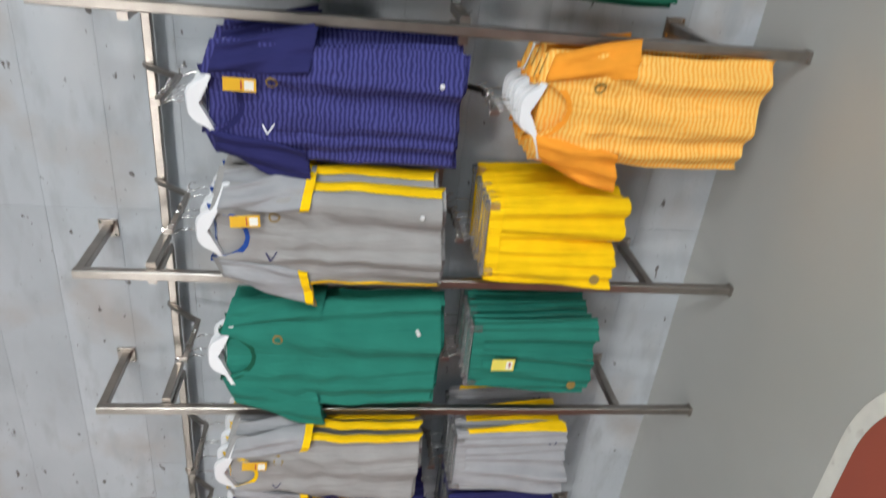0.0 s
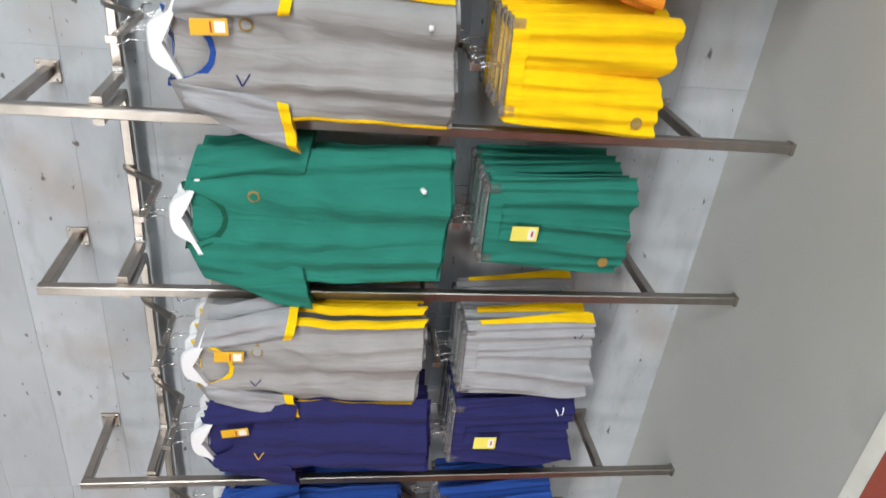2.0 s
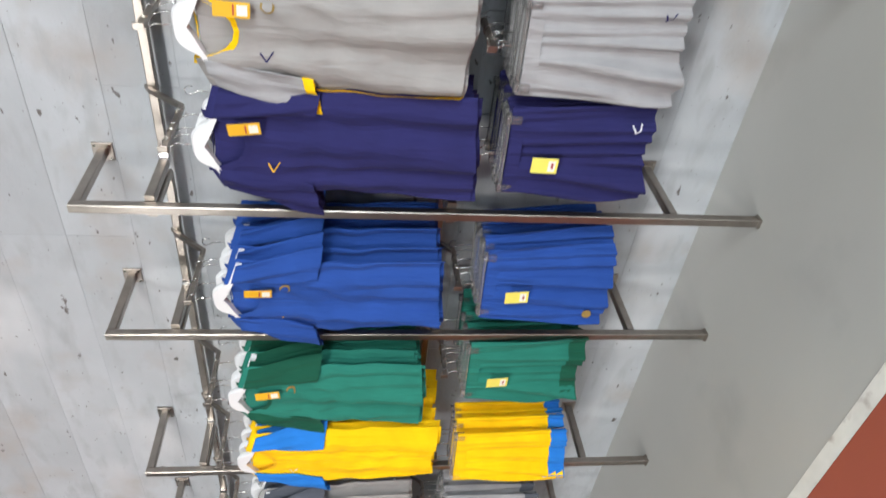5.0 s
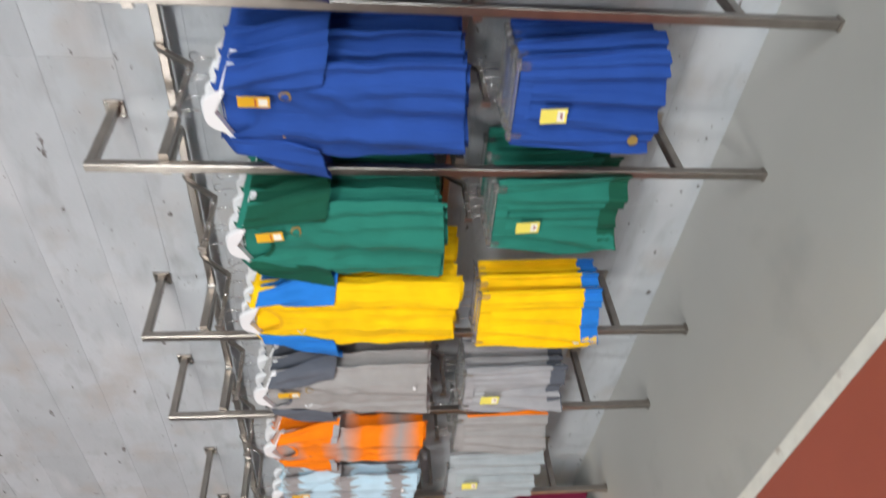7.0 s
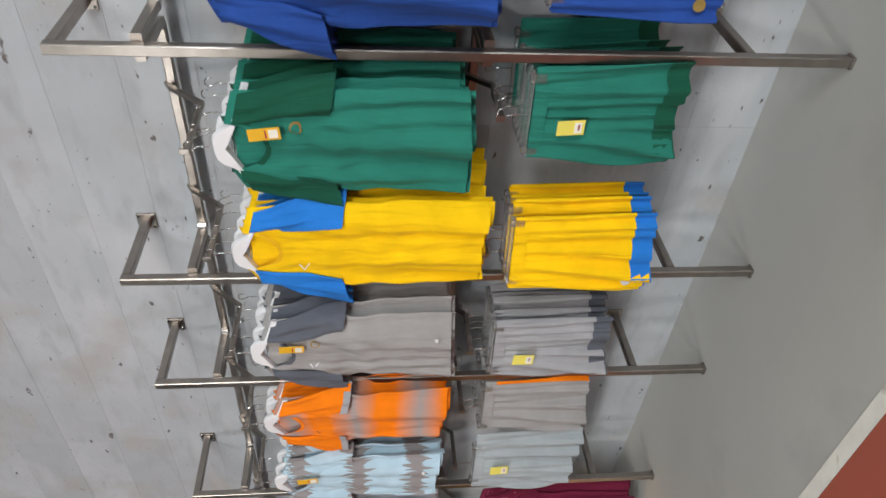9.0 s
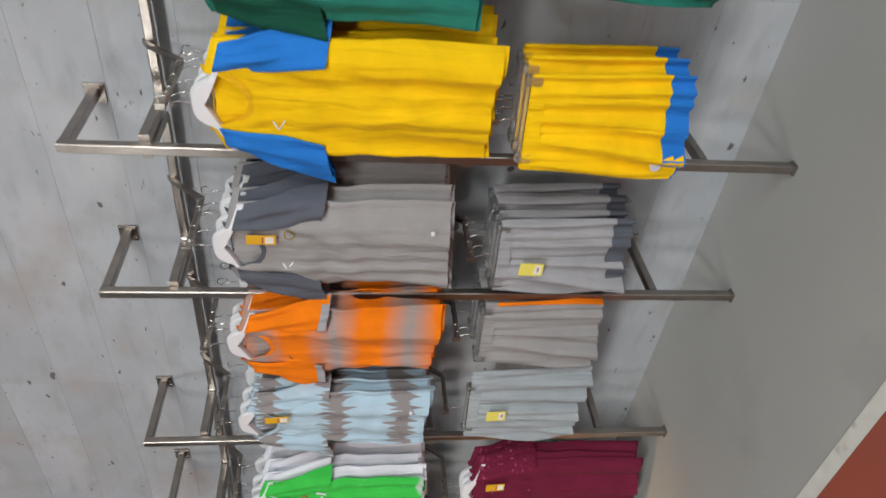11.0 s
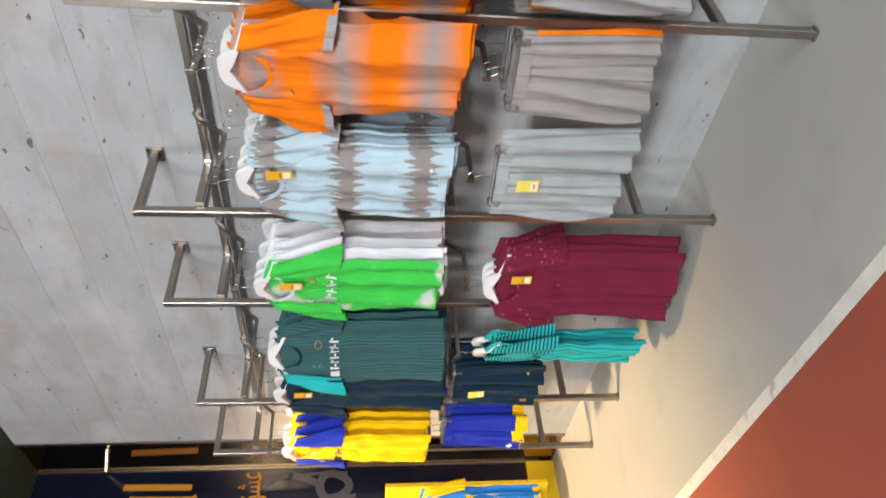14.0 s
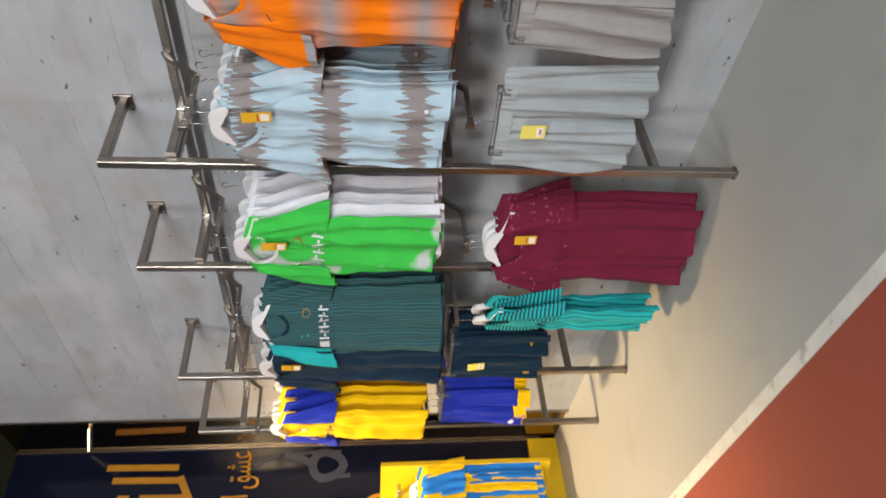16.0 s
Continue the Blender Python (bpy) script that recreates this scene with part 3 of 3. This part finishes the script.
        bmesh.ops.rotate(bm, verts=bm.verts, matrix=Matrix.Rotation(math.pi / 2, 3, "X"))
        bmesh.ops.translate(bm, verts=bm.verts, vec=(q[0], q[1] - 0.004, q[2]))
        part("badge", bm, F[badge], ob)
    if mark:
        for dx, dz in ((0.024, 0.012), (0.028, -0.017)):
            mv = []
            for u in (0, 0.5, 1):
                for w in (-1, 1):
                    x, z = width * 0.25 + dx * u + 0.0008 * w, -length * 0.84 + dz * u - 0.0010 * w * dx / dz
                    q = put(x, -0.0155, -z / length, 0, skew)
                    mv.append((q[0], q[1] - 0.004, z))
            link_mesh("leg_mark", mv, [(0, 1, 3, 2), (2, 3, 5, 4)], F[mark], ob)
    if tag:
        t = part("price_tag", box_bm(-0.024, 0.024, -0.0012, 0.0012, -0.040, 0.040, 0.0005), TAG_LIGHT, ob, "pale yellow card price tag")
        t.matrix_basis = pose(-0.02, -0.042, -0.105, 3, rng.uniform(-4, 4), rng.uniform(-8, 8))
        part("print", box_bm(-0.017, 0.017, -0.0022, -0.0013, -0.032, -0.010), TAG_PRINT, t, "pale printed field")
        part("print", box_bm(-0.008, 0.010, -0.0022, -0.0013, -0.026, -0.019), TAG_RED, t, "dark printed line")
    return ob


def make_hanger():
    """A white shirt hanger, its hook's crown at z 0."""
    ob = thing("hanger", "white plastic hanger with a wire hook on the steel arm", "hanger")
    pts = [(0.0, 0.016, -0.024), (0.0, 0.017, -0.008), (0.0, 0.009, 0.0), (0.0, -0.006, 0.0), (0.0, -0.014, -0.010), (0.0, -0.006, -0.026), (0.0, 0.0, -0.036), (0.0, 0.0, -0.074)]
    pts = [(y, x, z) for x, y, z in pts]
    tube("hook", pts, 0.0016, HOOK, ob, "", sides=6)
    verts, faces = [], []
    m = 33
    for i in range(m):
        u = -1 + 2 * i / (m - 1)
        x = 0.150 * u
        zc = -0.100 - 0.068 * abs(u) ** 0.9
        hgt = 0.010
        crown = max(zc + 0.010, -0.076 - 0.030 * (abs(x) / 0.062) ** 4)
        bend = sweep(x)
        d = 0.012 - 0.003 * abs(u)
        for dy, z in ((-d, zc - hgt), (-d, crown - 0.006), (0, crown), (d, crown - 0.006), (d, zc - hgt)):
            verts.append((x, dy + bend, z))
    for i in range(m - 1):
        for k in range(5):
            faces.append((i * 5 + k, i * 5 + (k + 1) % 5, i * 5 + 5 + (k + 1) % 5, i * 5 + 5 + k))
    faces += [(4, 3, 2, 1, 0), tuple((m - 1) * 5 + k for k in range(5))]
    link_mesh("shoulder_bar", verts, faces, HANGER, ob, "", False)
    return ob


def make_clip_hanger():
    """A clear clip hanger for shorts, its hook's crown at z 0."""
    ob = thing("clip_hanger", "clear plastic clip hanger with a wire hook on the steel arm", "hanger")
    pts = [(-0.024, 0.016), (-0.008, 0.017), (0.0, 0.009), (0.0, -0.006), (-0.010, -0.014), (-0.026, -0.006), (-0.036, 0.0), (-0.085, 0.0)]
    tube("hook", [(y, 0, z) for z, y in pts], 0.0016, HOOK, ob, "", sides=6)
    part("bar", box_bm(-0.13, 0.13, -0.005, 0.005, -0.095, -0.083, 0.003), CLEAR, ob)
    for s in (-1, 1):
        part("clip", box_bm(s * 0.112 - 0.013, s * 0.112 + 0.013, -0.014, 0.014, -0.125, -0.080, 0.004), CLEAR, ob)
    return ob


hanger_0 = None
clip_0 = None


def face_out(x, z, tip, name="face_out_arm"):
    arm = thing(name, "brushed steel face-out arm hooked on the hanging rail", "rack arm", "face-out arms", (x, 0, z))
    tube("bar", [(0, RAIL_Y - 0.002, TUBE + 0.002), (0, RAIL_Y - 0.03, 0.0), (0, RAIL_Y - 0.12, -0.105), (0, tip, -0.105)], 0.008, STEEL, arm, "", True)
    part("end_cap", box_bm(-0.009, 0.009, tip - 0.006, tip, -0.114, -0.086, 0.002), STEEL, arm)
    return arm


def stack(kind, x, first, designs, z_rail, count, rng, group, turn=6.0, step=0.047):
    """Garments one behind another on a face-out arm, from the room back to the wall."""
    global hanger_0, clip_0
    face_out(x, z_rail, first - 0.02)
    arm_top = z_rail - 0.097
    made = []
    for i in range(count):
        d = designs[min(i, len(designs) - 1)]
        y = first + i * step * (1 + rng.uniform(-0.3, 0.3))
        yaw = turn + rng.uniform(-5, 5) * (0.4 if i == 0 else 1)
        dx = rng.uniform(-0.012, 0.012) 
        if kind == "shirt":
            drop, maker = 0.118, hanger_0
        else:
            drop, maker = 0.100, clip_0
        here = pose(x + dx * 0.3, y, arm_top + 0.0015, 0, 0, yaw)
        if maker is None:
            h = make_hanger() if kind == "shirt" else make_clip_hanger()
            if kind == "shirt":
                hanger_0 = h
            else:
                clip_0 = h
            h.matrix_basis = here
        else:
            h = copy_thing(maker, here)
        h["group"] = group + " hangers"
        if d not in proto:
            fn, kw = DESIGNS[d]
            ob = fn(random.Random(sum(map(ord, d))), **kw)
            proto[d] = ob
            ob.matrix_basis = here @ pose(dx, 0, -drop, 0, rng.uniform(-1, 1), 0)
        else:
            ob = copy_thing(proto[d], here @ pose(dx, 0, -drop, 0, rng.uniform(-1.2, 1.2), 0) @ Matrix.Diagonal((rng.choice((0.97, 1, 1.02)), 1, rng.choice((0.97, 0.985, 1.0, 1.01)), 1)))
        if i > 0 and ob is not proto[d]:
            for c in list(ob.children):
                if c.name.startswith("price_tag"):
                    for cc in list(c.children):
                        bpy.data.objects.remove(cc)
                    bpy.data.objects.remove(c)
        ob["group"] = group
        made.append(ob)
    return made


proto = {}
S, T = make_shirt, make_shorts
DESIGNS = {
    "s_green0": (S, dict(body="green_dark", sleeve="green_dark", collar="green_dark", label="dark green jersey shirt on a white hanger")),
    "s_navy_stripe": (S, dict(body="navy_stripe", sleeve="navy", collar="navy", front_logo="white", badge=True, security=True, label="navy striped jersey football shirt on a white hanger")),
    "s_grey1": (S, dict(body="grey_warm", sleeve="grey", collar="blue", cuff="yellow", side="yellow", front_logo="navy", security=True, length=0.68, label="grey jersey shirt with yellow side stripes and blue collar")),
    "s_green": (S, dict(half=0.192, body="green", sleeve="green", collar="green_dark", length=0.71, security=True, tag=False, sleeve_len=0.33, label="plain green jersey football shirt on a white hanger")),
    "s_grey2": (S, dict(body="grey_warm", sleeve="grey", collar="yellow", cuff="yellow", side="yellow", front_logo="navy", length=0.67, label="grey jersey shirt with yellow cuffs and side stripes")),
    "s_navy": (S, dict(body="navy", sleeve="navy", collar="navy", front_logo="gold", badge=False, length=0.73, label="plain navy blue jersey shirt on a white hanger")),
    "s_blue": (S, dict(body="blue", sleeve="blue", collar="blue", front_logo="gold", length=0.68, label="royal blue jersey football shirt with gold badge")),
    "s_green2": (S, dict(body="green", sleeve="green_dark", collar="green_dark", front_logo=None, length=0.65, label="green jersey shirt with darker green sleeves")),
    "s_yellow": (S, dict(body="yellow", sleeve="sky", collar="gold", front_logo="white", badge=False, tag=False, length=0.74, label="yellow jersey shirt with bright blue sleeves")),
    "s_grey3": (S, dict(body="grey_warm", sleeve="grey_dark", collar="grey_dark", front_logo="white", security=True, length=0.67, label="grey jersey shirt with dark grey sleeves")),
    "s_orange": (S, dict(body="orange_grey", sleeve="orange", collar="orange", cuff="grey", front_logo="grey_dark", badge=False, tag=False, length=0.66, label="orange jersey shirt with blurred grey bands")),
    "s_pale": (S, dict(body="pale_grey", sleeve="pale_grey", collar="pale", front_logo=None, badge=False, length=0.66, security=True, label="pale blue jersey shirt with grey zigzag bands")),
    "s_white": (S, dict(body="white", sleeve="white", collar="white", front_logo=None, badge=False, tag=False, length=0.69, label="plain white jersey shirt on a white hanger")),
    "s_lime": (S, dict(body="lime_white", sleeve="lime", collar="white", front_logo="white", sponsor="white", length=0.67, label="lime green jersey shirt with white flashes and chest print")),
    "s_teal": (S, dict(half=0.185, body="teal_lines", sleeve="aqua", near_sleeve="teal_lines", collar="navy_deep", front_logo="aqua", sponsor="white", tag=False, length=0.74, label="dark teal lined football shirt with aqua sleeves and white chest print")),
    "s_deep": (S, dict(body="navy_deep", sleeve="navy_deep", collar="navy_deep", front_logo="gold", length=0.76, label="deep navy jersey shirt with gold marks")),
    "s_yroyal": (S, dict(body="yellow", sleeve="royal", collar="yellow", front_logo="navy", sponsor="navy", badge=False, length=0.74, label="yellow football shirt with royal blue sleeves")),
    "s_orange_low": (S, dict(body="orange_stripe", sleeve="orange_soft", collar="orange_soft", front_logo=None, tag=False, length=0.68, label="orange and yellow striped football shirt on a white hanger")),
    "s_maroon": (S, dict(body="maroon", sleeve="maroon_fleck", collar="maroon_fleck", front_logo="maroon_fleck", badge=False, sponsor="maroon_fleck", length=0.77, label="maroon jersey shirt with flecked sleeves")),
    "s_aqua": (S, dict(body="aqua_lines", sleeve="aqua_sleeve", collar="navy_deep", front_logo="navy_deep", badge=False, tag=False, sponsor="navy_deep", length=0.70, label="aqua football shirt with fine dark stripes")),
    "s_yblue": (S, dict(body="yellow", sleeve="sky", collar="sky", front_logo=None, badge=False, tag=False, length=0.80, side="sky", hem="sky", label="yellow jersey top with bright blue sleeves and hem")),
    "s_skyy": (S, dict(body="sky", sleeve="yellow", collar="yellow", front_logo=None, badge=False, tag=False, length=0.80, hem="yellow", label="bright blue jersey top with yellow sleeves and hem")),
    "t_green0": (T, dict(body="green_dark", tag=False, label="dark green jersey shorts on a clip hanger")),
    "t_yellow": (T, dict(body="yellow", tag=False, badge="badge", label="bright yellow jersey shorts on a clip hanger")),
    "t_green": (T, dict(body="green", badge="badge", label="green jersey shorts with a gathered waist on a clip hanger")),
    "t_grey": (T, dict(body="grey", side="yellow", mark="navy", tag=False, label="light grey jersey shorts with yellow side stripe")),
    "t_navy": (T, dict(body="navy", mark="white", label="plain navy jersey shorts on a clip hanger")),
    "t_blue": (T, dict(body="blue", badge="badge", label="royal blue jersey shorts on a clip hanger")),
    "t_green2": (T, dict(body="green", hem="green_dark", label="green jersey shorts with darker green hems")),
    "t_yblue": (T, dict(length=0.455, body="yellow", hem="sky", tag=False, badge="white", label="yellow jersey shorts with bright blue hems")),
    "t_grey3": (T, dict(body="grey", hem="grey_dark", label="grey jersey shorts with dark grey hems")),
    "t_greyor": (T, dict(body="grey_warm", side="orange", tag=False, label="warm grey jersey shorts with orange side stripe")),
    "t_pale": (T, dict(body="light_grey", waist=0.36, width=0.40, length=0.46, label="pale grey jersey shorts on a clip hanger")),
    "t_deep": (T, dict(body="navy_deep", mark="gold", badge="badge", label="deep navy jersey shorts with gold badge")),
    "t_royal": (T, dict(body="royal", hem="yellow", tag=False, badge="white", label="royal blue jersey shorts with yellow hems")),
}

R = random.Random(5)
UP, LOW = RAIL_Z, LOW_Z + 0.06
# upper row: centre x, first y, designs from the front backwards, count
for x, y, d, n in (
        (-0.08, 1.95, ["s_green0"], 5), (-0.62, 1.95, ["s_navy_stripe"], 6), (-1.0, 1.95, ["s_grey1"], 6), (-1.455, 1.95, ["s_green"], 3),
        (-1.965, 1.945, ["s_grey2"], 6), (-2.31, 1.965, ["s_navy"], 5), (-2.855, 1.945, ["s_blue"], 6), (-3.365, 1.95, ["s_green2"], 6),
        (-3.75, 1.945, ["s_yellow"], 6), (-4.22, 1.95, ["s_grey3"], 6), (-4.655, 1.955, ["s_orange"], 6), (-5.085, 1.95, ["s_pale"], 6),
        (-5.64, 1.945, ["s_lime", "s_white"], 6), (-6.15, 1.945, ["s_teal"], 3), (-6.50, 1.965, ["s_deep"], 5), (-7.06, 1.945, ["s_yroyal"], 6)):
    flat = d[0] in ("s_green", "s_teal")
    stack("shirt", x + (0 if flat else 0.03), y - (0 if flat else 0.035), d, UP, n, R, d[0][2:].replace("_", " ").rstrip("0123456789") + " shirts on one arm", (14.0 if d[0] == "s_teal" else 5.0) if flat else -5.0, 0.045 if flat else 0.062)
# lower row
for kind, x, y, d, n, turn in (
        ("shorts", -0.08, 1.97, ["t_green0"], 5, 0), ("shirt", -0.53, 1.95, ["s_orange_low"], 6, 0), ("shorts", -0.965, 1.96, ["t_yellow"], 6, 0), ("shorts", -1.425, 1.96, ["t_green"], 6, -3),
        ("shorts", -1.95, 1.98, ["t_grey"], 6, 0), ("shorts", -2.28, 1.98, ["t_navy"], 6, 0), ("shorts", -2.785, 1.97, ["t_blue"], 6, 0), ("shorts", -3.24, 1.98, ["t_green2"], 6, 0),
        ("shorts", -3.72, 1.94, ["t_yblue"], 4, 4), ("shorts", -4.24, 1.97, ["t_grey3"], 6, 0), ("shorts", -4.63, 1.985, ["t_greyor"], 5, 0), ("shorts", -5.05, 1.98, ["t_pale"], 1, 0),
        ("shirt", -5.62, 1.96, ["s_maroon"], 3, 16), ("shirt", -6.02, 1.90, ["s_aqua"], 2, -24), ("shorts", -6.47, 1.98, ["t_deep"], 5, 0), ("shorts", -6.93, 1.98, ["t_royal"], 5, 0)):
    stack(kind, x - (0.042 if kind == "shirt" else 0.025), y, d, LOW - (0.055 if kind == "shirt" else 0.0), n, R, d[0][2:].replace("_", " ").rstrip("0123456789") + " " + kind + " on one arm", turn + (5 if kind == "shorts" else 0), 0.036 if d[0] == "s_maroon" else 0.047)

# ---- the end wall: printed panel, yellow wing and its garments ----
sign = thing("wall_print", "gold lettering-like marks and grey shapes printed on the navy wall panel", "wall print", "", (CORNER, 0, 0))


def stroke(name, pts, width, mat, proud=0.003):
    """A flat printed stroke on the end wall along points (y, z)."""
    verts, faces = [], []
    for i, p in enumerate(pts):
        a = Vector(pts[max(0, i - 1)])
        b = Vector(pts[min(len(pts) - 1, i + 1)])
        d = (b - a).normalized()
        nrm = Vector((-d.y, d.x)) * width / 2
        for s in (1, -1):
            verts.append((proud, p[0] + s * nrm.x, p[1] + s * nrm.y))
    for i in range(len(pts) - 1):
        faces.append((2 * i, 2 * i + 1, 2 * i + 3, 2 * i + 2))
    return link_mesh(name, verts, faces, mat, sign, "", False)


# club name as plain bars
stroke("letter_bar", [(2.22, 2.93), (2.21, 2.49)], 0.042, GOLD_PRINT)
stroke("letter_bar", [(2.135, 2.88), (2.125, 2.46)], 0.042, GOLD_PRINT)
stroke("letter_bar", [(2.15, 2.475), (1.77, 2.28)], 0.045, GOLD_PRINT, 0.004)
stroke("letter_bar", [(2.02, 2.70), (2.015, 2.42)], 0.036, GOLD_PRINT)
stroke("letter_dot", [(2.02, 2.83), (2.02, 2.76)], 0.036, GOLD_PRINT)
stroke("letter_loop", [(1.93, 2.38), (1.915, 2.58), (1.86, 2.64), (1.80, 2.60), (1.80, 2.50), (1.84, 2.33)], 0.036, GOLD_PRINT, 0.005)
stroke("letter_tail", [(1.80, 2.30), (1.74, 2.22), (1.73, 2.30), (1.745, 2.56)], 0.038, GOLD_PRINT, 0.006)
# grey ring with a beak, and streaks
ring_pts = [(2.195 + 0.085 * math.cos(a) * (1 + 0.25 * math.sin(a)), 1.545 + 0.10 * math.sin(a)) for a in (2 * math.pi * k / 24 for k in range(25))]
stroke("grey_ring", ring_pts, 0.055, GREY_PRINT)
for k, (y0, z0, y1, z1, w) in enumerate(((2.20, 1.63, 2.275, 1.83, 0.05), (2.285, 1.46, 2.27, 1.80, 0.022), (2.12, 1.40, 2.09, 1.60, 0.03), (2.27, 1.86, 2.20, 2.02, 0.018))):
    stroke("grey_streak", [(y0, z0), ((y0 + y1) / 2 + 0.01, (z0 + z1) / 2), (y1, z1)], w, GREY_PRINT, 0.004 + 0.0005 * k)


def leaf(y0, z0, y1, z1, half):
    """A pointed printed leaf from stalk to tip with a dark midrib left open."""
    d = Vector((y1 - y0, z1 - z0))
    side = Vector((-d.y, d.x)).normalized()
    for s in (-1, 1):
        lv = []
        for k in range(11):
            u = k / 10
            bulge = half * math.sin(math.pi * u) ** 0.8 * (1.15 - 0.4 * u)
            p = Vector((y0, z0)) + d * u
            lv.append((0.0055, p.x + side.x * s * bulge, p.y + side.y * s * bulge))
        for k in range(10, -1, -1):
            u = k / 10
            p = Vector((y0, z0)) + d * u + side * s * 0.003
            lv.append((0.0055, p.x, p.y))
        link_mesh("leaf", lv, [(k, k + 1, 20 - k, 21 - k) for k in range(10)], GOLD_PRINT, sign, "", False)


for y0, z0, y1, z1, half in ((1.854, 1.156, 1.835, 1.563, 0.045), (1.815, 1.20, 1.74, 1.34, 0.045), (1.75, 1.393, 1.71, 1.726, 0.038),
                             (1.735, 1.40, 1.66, 1.50, 0.035), (1.973, 1.166, 1.95, 1.314, 0.03), (1.692, 1.069, 1.63, 1.26, 0.04), (1.60, 1.30, 1.56, 1.52, 0.04)):
    leaf(y0, z0, y1, z1, half)
stroke("leaf_stem", [(1.90, 1.10), (1.83, 1.24), (1.745, 1.38), (1.62, 1.44)], 0.012, GOLD_PRINT, 0.007)
for i in range(7):
    stroke("castle_bar", [(1.92 - i * 0.05, 3.48 - 0.03 * abs(i - 2)), (1.92 - i * 0.05, 3.28)], 0.034, GOLD_PRINT)

slogan = bpy.data.curves.new("slogan", "FONT")
slogan.body = "\uFE94\uFEDF\uFEEE\uFED4\uFEC4\uFEDF\uFE8D \uFED6\uFEB8\uFECB"
slogan.size, slogan.align_x = 0.20, "CENTER"
tmp = new("slogan", slogan)
bpy.context.view_layer.update()
me = bpy.data.meshes.new_from_object(tmp.evaluated_get(bpy.context.evaluated_depsgraph_get()))
bpy.data.objects.remove(tmp)
me.materials.clear()
me.materials.append(GOLD_PRINT)
text_ob = new("slogan", me)
text_ob.parent = sign
text_ob.matrix_basis = Matrix(((0, 0, 1, 0.0045), (0.60, 0, 0, 1.99), (0, 1.15, 0, 2.04), (0, 0, 0, 1)))
text_ob["label"] = "gold Arabic slogan"

wing = thing("display_wing", "bright yellow display board fixed to the navy wall panel", "display board", "", (CORNER, 0, 0))
wv = [(0.30, 2.046), (0.02, 1.915), (0.006, 1.945), (0.29, 2.075)]
verts = [(x, y, z) for z in (0.14, 1.21) for x, y in wv]
link_mesh("board", verts, [(0, 1, 2, 3)[::-1], (4, 5, 6, 7), (0, 1, 5, 4), (1, 2, 6, 5), (2, 3, 7, 6), (3, 0, 4, 7)], YELLOW_BOARD, wing, "", False)
part("back_board", box_bm(0.002, 0.018, 1.0, 1.93, 0.14, 1.0), YELLOW_BOARD, wing)
peg = thing("peg_rail", "bright steel hanging rail in front of the yellow board", "rail", "", (CORNER + 0.22, 0, 1.10))
tube("bar", [(0, 1.96, 0), (0, 1.0, 0)], 0.012, CHROME, peg, sides=10)
tube("bracket", [(-0.20, 1.2, 0), (0, 1.2, 0)], 0.010, CHROME, peg, sides=8)
tube("bracket", [(-0.20, 1.94, 0), (0, 1.94, 0)], 0.010, CHROME, peg, sides=8)
for i, d in enumerate(("s_skyy", "s_yblue", "s_yblue", "s_skyy", "s_yblue", "s_skyy", "s_green0", "s_green0", "s_green0")):
    here = pose(CORNER + 0.22, 1.90 - i * 0.06, 1.114, 0, 0, 62 + R.uniform(-6, 6))
    h = copy_thing(hanger_0, here)
    h["group"] = "hangers on the peg rail"
    if d not in proto:
        fn, kw = DESIGNS[d]
        proto[d] = fn(random.Random(i), **kw)
        proto[d].matrix_basis = here @ pose(0, 0, -0.118)
        g = proto[d]
    else:
        g = copy_thing(proto[d], here @ pose(0, 0, -0.118))
    g["group"] = "garments on the peg rail"

# ---- boards of the concrete wall, last ----
brng = random.Random(11)
pieces = {}
z = 0.0
row = 0
while z < TOP - 0.02:
    hgt = 0.236 if row else 0.25
    hgt = min(hgt, TOP - z)
    xs = [WALL_END + 0.001]
    while xs[-1] < RIGHT_END - 0.3:
        xs.append(min(RIGHT_END, xs[-1] + brng.choice((1.2, 2.4, 1.8))))
    xs[-1] = RIGHT_END
    for x0, x1 in zip(xs, xs[1:]):
        key = (round(x1 - x0, 3), round(hgt, 3))
        if key not in pieces:
            bm = box_bm(0.0004, x1 - x0 - 0.0004, 0, 0.01, 0.0004, hgt - 0.0004, 0.0004)
            me = bpy.data.meshes.new("board")
            bm.to_mesh(me)
            bm.free()
            me.materials.append(CONCRETE)
            pieces[key] = me
        ob = new("board", pieces[key])
        ob.parent = wall
        ob.location = (x0, WALL_Y - brng.uniform(0.0, 0.0012), z)
    z += hgt
    row += 1
